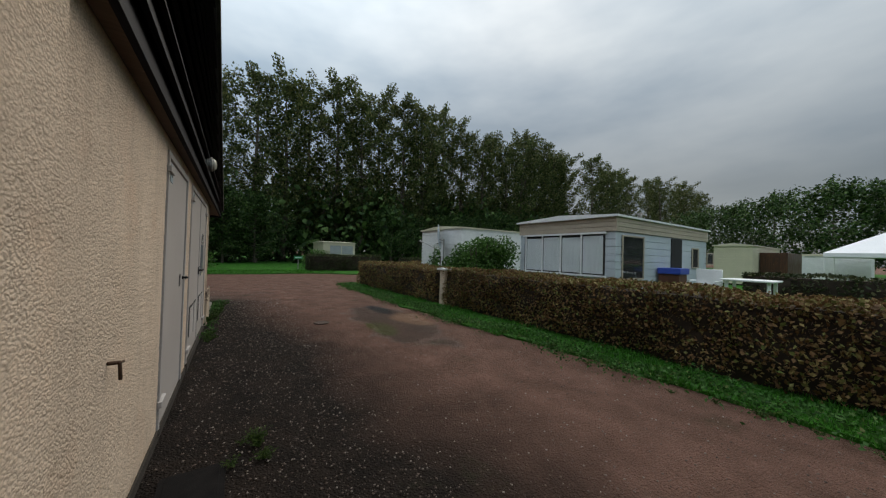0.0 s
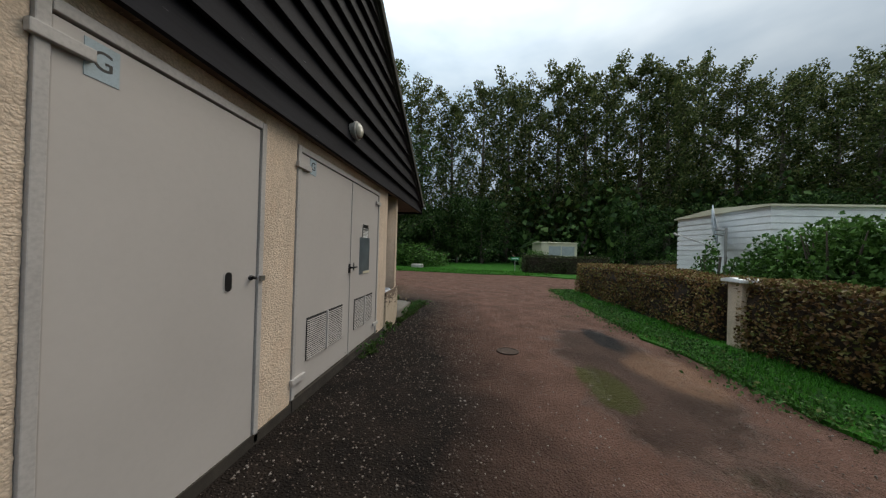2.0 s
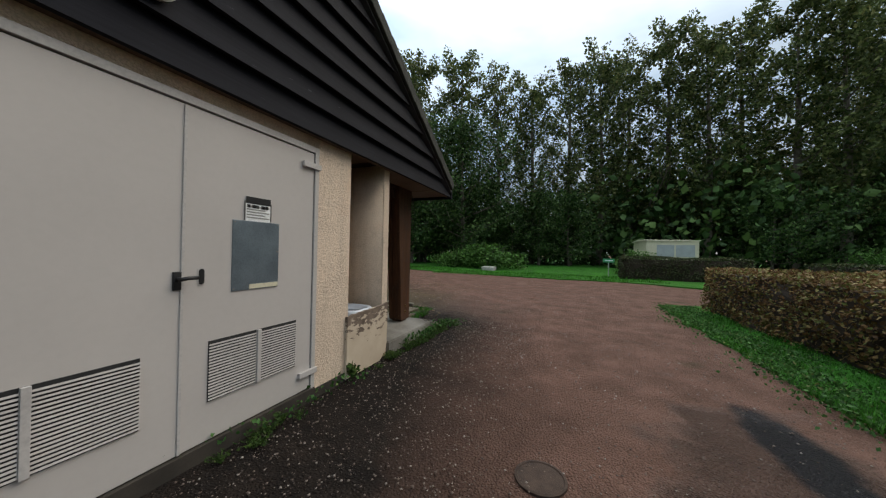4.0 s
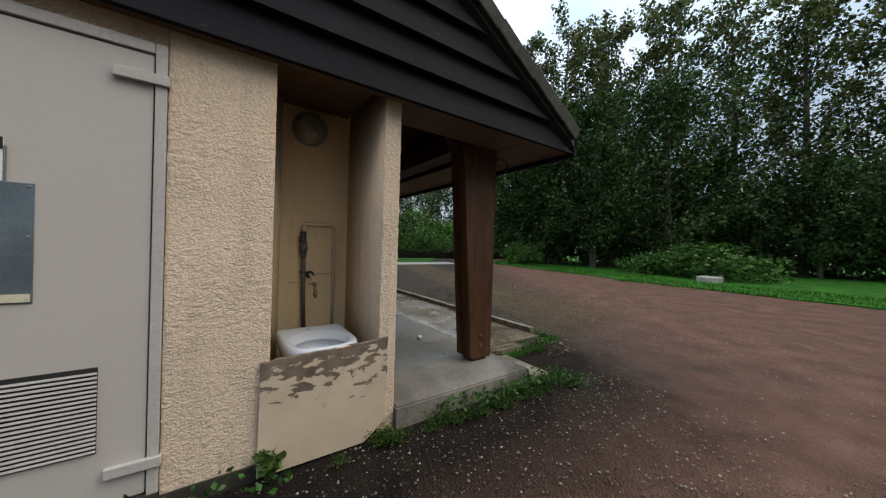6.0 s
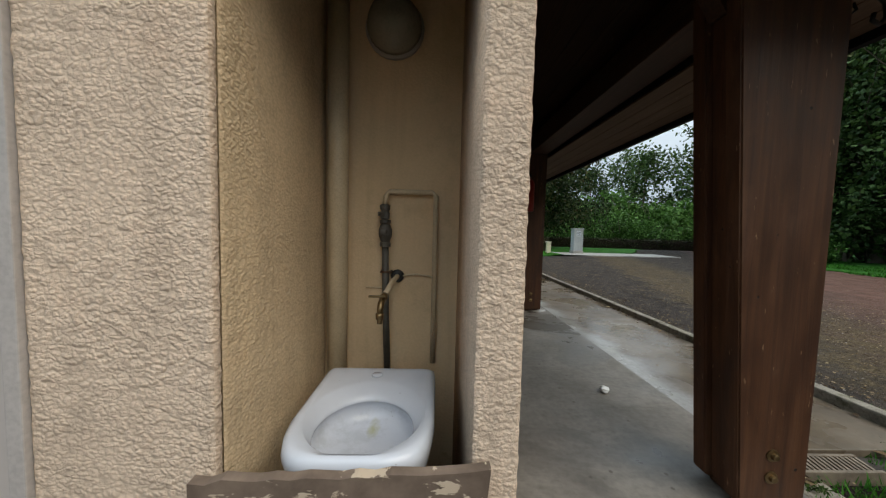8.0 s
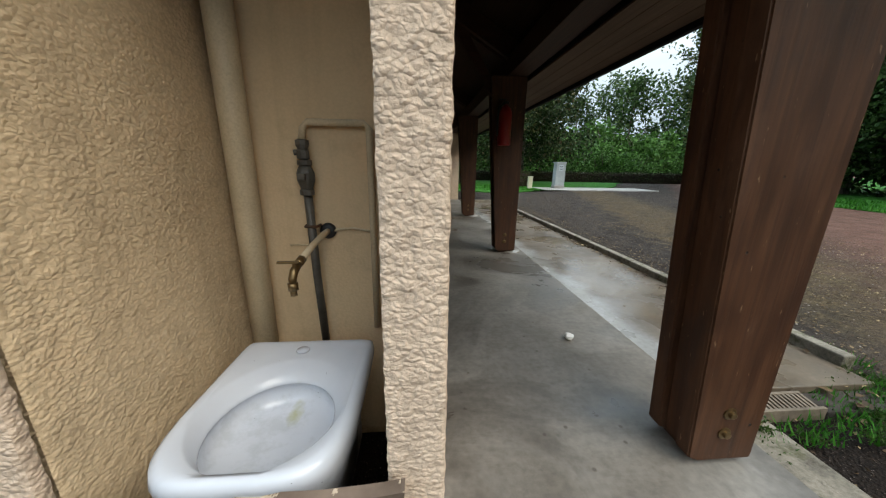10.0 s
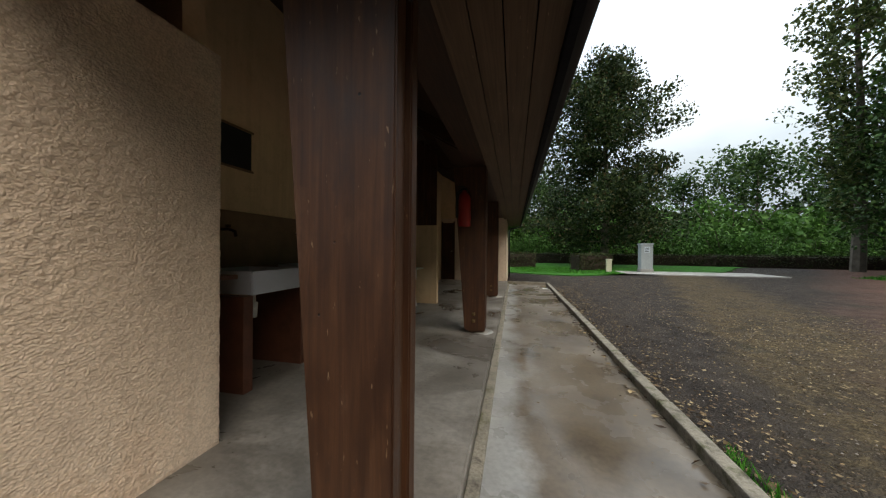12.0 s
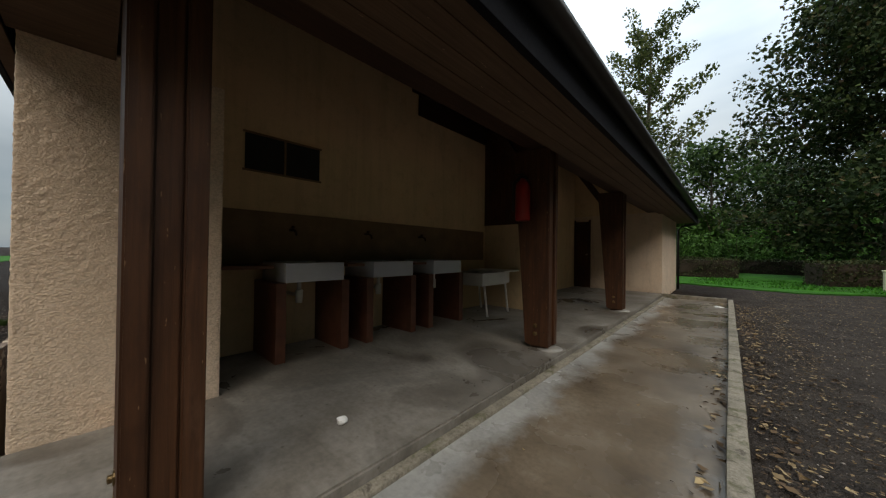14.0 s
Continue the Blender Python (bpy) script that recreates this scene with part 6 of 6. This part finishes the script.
scatter("dead_leaves", [(2.30, 2.66, 0.66, 1.05, 0.045, 46), (1.5, 1.75, 0.62, 0.70, 0.035, 12), (2.56, 2.65, 1.05, 5.0, 0.066, 60), (2.2, 2.9, 0.3, 0.66, 0.004, 30), (2.76, 2.98, 1.0, 9.6, 0.0, 330), (2.9, 3.5, 1.0, 9.6, 0.0, 45), (2.50, 2.65, 3.0, 9.6, 0.064, 40)], 0.062, True, 12, "litter", "curled brown dead leaves heaped at the kerb end", "leaves")

# ---- neighbours ----
def ribbed(bm, x0, x1, y0, y1, z0, z1, pitch):
    bx(bm, x0 + 0.022, x1 - 0.022, y0 + 0.022, y1 - 0.022, z0, z1 - 0.004)


def ribs(parent, x0, x1, y0, y1, z0, z1, pitch, skin, gap=0.010):
    """The pressed ribs of a ribbed skin, one band at a time."""
    z = z0
    while z < z1 - 0.01:
        box("rib", (x0, x1, y0, y1, z, min(z + pitch - gap, z1)), skin, parent, 0.004)
        z += pitch


def mobile_home():
    h = thing("mobile_home", (-2.75, -11, 0), "pale blue mobile home with beige roof band and curtained windows", "mobile home")
    x0, x1, y0, y1 = -4.05, -1.45, -12.1, -7.0
    bm = bmesh.new()
    ribbed(bm, x0, x1, y0, y1, 0.35, 1.95, 0.16)
    ribs(part("wall", bm, "bluewhite", h), x0, x1, y0, y1, 0.35, 1.95, 0.16, "bluewhite")
    bm = bmesh.new()
    ribbed(bm, x0 - 0.03, x1 + 0.03, y0 - 0.03, y1 + 0.03, 1.95, 2.25, 0.10)
    ribs(part("roof_band", bm, "beige", h), x0 - 0.03, x1 + 0.03, y0 - 0.03, y1 + 0.03, 1.95, 2.25, 0.10, "beige")
    bm = bmesh.new()
    prism(bm, [(x0 - 0.08, 2.25), (x1 + 0.08, 2.25), (x1 + 0.08, 2.29), ((x0 + x1) / 2, 2.37), (x0 - 0.08, 2.29)], 1, y0 - 0.08, y1 + 0.10)
    part("roof", bm, "white", h)
    box("skirt", (x0 + 0.1, x1 - 0.1, y0 + 0.1, y1 - 0.1, -0.05, 0.35), "dark_in", h)
    # wide front window with curtains
    w = box("front_window", (x0 + 0.22, x1 - 0.16, y1 - 0.02, y1 + 0.012, 1.0, 1.90), "dark_in", h, 0.0)
    for k in range(4):
        a = x0 + 0.26 + k * 0.54
        bm = bmesh.new()
        prof = [(a + 0.47 * j / 12, y1 + 0.016 + 0.006 * math.sin(j * 1.9 + k)) for j in range(13)]
        prism(bm, prof + [(a + 0.47, y1 + 0.013), (a, y1 + 0.013)], 2, 1.03, 1.86 - 0.02 * (k % 2))
        part("curtain", bm, "canvas", w)
        box("mullion", (a + 0.485, a + 0.515, y1 + 0.013, y1 + 0.045, 1.0, 1.90), "white", w, 0.003)
    box("pane", (x0 + 0.23, x1 - 0.17, y1 + 0.030, y1 + 0.034, 1.0, 1.90), "glass", w, 0.0).visible_shadow = False
    for z in (0.96, 1.90):
        box("frame_bar", (x0 + 0.18, x1 - 0.12, y1 + 0.013, y1 + 0.05, z, z + 0.04), "white", w, 0.003)
    # side windows
    for a, b, z0, z1 in ((y1 - 1.15, y1 - 0.25, 0.95, 1.85), (y1 - 4.4, y1 - 4.0, 1.2, 1.7), (y1 - 5.6, y1 - 5.1, 1.3, 1.6)):
        sw = box("side_window", (x0 - 0.012, x0 + 0.02, a, b, z0, z1), "dark_in", h, 0.0)
        box("pane", (x0 - 0.018, x0 - 0.013, a, b, z0, z1), "glass", sw, 0.0).visible_shadow = False
        for q in (a - 0.03, b):
            box("frame_bar", (x0 - 0.035, x0 - 0.013, q, q + 0.03, z0 - 0.03, z1 + 0.03), "beige", sw, 0.002)
        for q in (z0 - 0.03, z1):
            box("frame_bar", (x0 - 0.035, x0 - 0.013, a, b, q, q + 0.03), "beige", sw, 0.002)
    box("door", (x0 - 0.02, x0 + 0.0, y1 - 3.3, y1 - 2.65, 0.4, 1.93), "dark_in", h, 0.003)
    bm = bmesh.new()
    tube(bm, [(-3.6, -9.0, 2.28), (-3.6, -9.0, 2.52)], 0.04, 8)
    tube(bm, [(-3.6, -9.0, 2.52), (-3.6, -9.0, 2.56)], 0.07, 8)
    part("flue", bm, "steel", h)


mobile_home()


def caravan(name, x0, x1, y0, y1, z1, skin, label, window_y=None):
    h = thing(name, ((x0 + x1) / 2, (y0 + y1) / 2, 0), label, "caravan")
    bm = bmesh.new()
    ribbed(bm, x0, x1, y0, y1, 0.3, z1, 0.13)
    ribs(part("wall", bm, skin, h), x0, x1, y0, y1, 0.3, z1, 0.13, skin, 0.026)
    bm = bmesh.new()
    prism(bm, [(x0 - 0.06, z1), (x1 + 0.06, z1), (x1 + 0.06, z1 + 0.04), ((x0 + x1) / 2, z1 + 0.14), (x0 - 0.06, z1 + 0.04)], 1, y0 - 0.06, y1 + 0.06)
    part("roof", bm, "cream", h)
    box("skirt", (x0 + 0.15, x1 - 0.15, y0 + 0.15, y1 - 0.15, -0.05, 0.3), "dark_in", h)
    return h


caravan("static_caravan", 1.22, 3.98, -13.5, -6.95, 2.30, "white", "white ribbed static caravan behind the hedge")
fc = caravan("far_caravan", 19.4, 23.4, -9.05, -6.4, 2.1, "cream", "small cream caravan parked at the wood's edge")
fw = box("window", (19.38, 19.4, -8.85, -6.95, 1.15, 1.85), "cabinet", fc, 0.0, "pale curtained window")
box("mullion", (19.36, 19.378, -7.9, -7.84, 1.15, 1.85), "cream", fw, 0.0)
c3 = caravan("old_caravan", -3.1, -1.6, -27.0, -21.5, 2.2, "cream", "old cream caravan with a brown lean-to")
box("lean_to", (-4.1, -3.14, -26, -22.6, 0.0, 1.9), "wood_z", c3, 0.01, "brown timber lean-to")
c4 = caravan("long_caravan", -6.0, -1.6, -36.0, -33.0, 1.95, "white", "long white caravan far behind the hedges")

dish = thing("satellite_dish", (1.8, -6.6, 0.0), "grey satellite dish on a short pole by the caravan", "dish")
bm = bmesh.new()
lathe(bm, [(0.0, 0.0), (0.15, 0.012), (0.30, 0.05), (0.40, 0.10), (0.40, 0.108), (0.30, 0.06), (0.15, 0.02), (0.0, 0.008)], (0, 0, 0), "X", 22)
bmesh.ops.transform(bm, matrix=pose(2.15, -6.56, 1.97, 0, -6, 232) @ Matrix.Diagonal((0.6, 1.2, 1.2, 1.0)), verts=bm.verts)
part("reflector", bm, "bluewhite", dish, smooth=True)
bm = bmesh.new()
tube(bm, [(1.80, -6.6, -0.05), (1.80, -6.6, 1.92)], 0.025, 8)
tube(bm, [(1.80, -6.6, 1.86), (2.12, -6.62, 1.90)], 0.02, 6)
tube(bm, [(1.80, -6.6, 1.76), (2.12, -6.62, 1.80)], 0.015, 6)
tube(bm, [(2.2, -6.52, 1.56), (2.75, -6.45, 1.74), (3.15, -6.45, 1.84)], 0.012, 6)
part("pole", bm, "lamp_grey", dish)
bm = bmesh.new()
tube(bm, [(3.12, -6.45, 1.82), (3.26, -6.45, 1.88)], 0.03, 8)
part("receiver", bm, "lamp_grey", dish)

b1 = bush("garden_shrub", 70, 1.75, 0.95, 1.66, 21000, 0.075, "shrub", "dense bright green garden shrub behind the hedge")
b1.location = (-0.05, -6.72, 0.18)
b2 = bush("garden_shrub", 71, 0.62, 0.5, 1.45, 3000, 0.08, "shrub", "leggy green shrub beside the satellite dish")
b2.location = (1.72, -6.3, 0.0)

st = thing("wash_stand", (-4.3, -9.05, 0.2), "brown box with a blue plastic basin on it", "box")
box("body", (-4.52, -4.10, -9.3, -8.85, 0.2, 1.05), "brown_tile", st, 0.01)
box("basin", (-4.56, -4.09, -9.34, -8.81, 1.05, 1.19), "blue", st, 0.02, "blue plastic basin")


def garden_chair(x, y):
    c = thing("garden_chair", (x, y, 0), "white moulded plastic garden armchair", "chair")
    for dx in (-0.25, 0.22):
        for dy in (-0.22, 0.22):
            box("leg", (x + dx, x + dx + 0.05, y + dy - 0.02, y + dy + 0.03, 0.2, 0.64), "white", c, 0.006)
    box("seat", (x - 0.27, x + 0.27, y - 0.25, y + 0.25, 0.64, 0.68), "white", c, 0.015)
    box("backrest", (x - 0.27, x + 0.27, y - 0.29, y - 0.25, 0.68, 1.17), "white", c, 0.015)
    for dx in (-0.29, 0.25):
        box("armrest", (x + dx, x + dx + 0.05, y - 0.26, y + 0.25, 0.85, 0.89), "white", c, 0.01)
        box("arm_post", (x + dx, x + dx + 0.05, y + 0.19, y + 0.24, 0.66, 0.85), "white", c, 0.005)


garden_chair(-4.55, -10.35)
gt = thing("garden_table", (-5.2, -10.3, 0.2), "white plastic garden table", "table")
box("tabletop", (-5.85, -4.95, -10.7, -9.9, 0.94, 0.98), "white", gt, 0.015)
for x in (-5.78, -5.08):
    for y in (-10.62, -10.04):
        box("leg", (x, x + 0.06, y, y + 0.06, 0.2, 0.94), "white", gt, 0.006)

tent = thing("party_tent", (-6.6, -30, 0), "white peaked party tent on posts", "tent")
bm = bmesh.new()
top = bm.verts.new((-6.7, -30.2, 3.3))
cs = [bm.verts.new(p) for p in ((-4.6, -28.2, 2.05), (-4.6, -32.2, 2.05), (-8.8, -32.2, 2.05), (-8.8, -28.2, 2.05))]
lows = [bm.verts.new((v.co.x, v.co.y, 1.82)) for v in cs]
for k in range(4):
    bm.faces.new((top, cs[k], cs[(k + 1) % 4]))
    bm.faces.new((cs[k], lows[k], lows[(k + 1) % 4], cs[(k + 1) % 4]))
bmesh.ops.recalc_face_normals(bm, faces=bm.faces)
bmesh.ops.solidify(bm, geom=bm.faces[:], thickness=0.02)
part("canopy", bm, "canvas", tent)
for x, y in ((-4.65, -28.25), (-4.65, -32.15), (-8.75, -32.15), (-8.75, -28.25)):
    bm = bmesh.new()
    tube(bm, [(x, y, -0.02), (x, y, 1.9)], 0.03, 8)
    part("post", bm, "white", tent)

# sign, stone, cabinet, bollard
sg = thing("green_sign", (15.5, -4.0, 0), "small green sign with a white line of text on a post", "sign")
bm = bmesh.new()
tube(bm, [(15.55, -3.95, -0.05), (15.55, -3.95, 0.9)], 0.025, 8)
part("post", bm, "lamp_grey", sg)
brd = box("board", (15.50, 15.52, -4.22, -3.68, 0.78, 0.98), "green", sg, 0.004)
box("text_bar", (15.494, 15.499, -4.14, -3.76, 0.86, 0.90), "white", brd, 0.0)

bm = bmesh.new()
bx(bm, 16.2, 16.9, 2.3, 3.1, -0.05, 0.27, 0.05)
for v in bm.verts:
    v.co += Vector((noise.noise(v.co * 3), noise.noise(v.co * 3 + Vector((5, 0, 0))), noise.noise(v.co * 3 + Vector((0, 7, 0))))) * 0.05
tagged(part("stone_block", bm, "stone"), "pale rough stone block on the grass edge", "stone")

ec = thing("service_cabinet", (8.35, 17.7, 0), "grey service cabinet with a small dark label on a concrete pad", "cabinet")
box("plinth", (8.02, 8.62, 17.45, 17.95, -0.02, 0.2), "pad", ec, 0.01)
body = box("body", (8.05, 8.6, 17.48, 17.92, 0.2, 1.45), "cabinet", ec, 0.02)
box("roof_cap", (8.02, 8.63, 17.45, 17.95, 1.45, 1.52), "cabinet", ec, 0.012)
box("label_plate", (8.2, 8.45, 17.472, 17.478, 1.05, 1.35), "bluewhite", body, 0.0)
for k in range(3):
    box("text_bar", (8.23, 8.42, 17.466, 17.471, 1.1 + k * 0.08, 1.13 + k * 0.08), "black", body, 0.0)
tagged(box("service_pad", (7.0, 13.5, 16.2, 18.4, -0.05, 0.035), "pad", bevel=0.01), "pale wet concrete service pad", "pad", kind="structure")
bl = thing("bollard", (6.45, 17.2, 0), "short cream water bollard at the lawn edge", "bollard")
box("body", (6.33, 6.57, 17.1, 17.3, -0.02, 0.66), "cream", bl, 0.02)
box("cap", (6.31, 6.59, 17.08, 17.32, 0.66, 0.70), "cream", bl, 0.012)
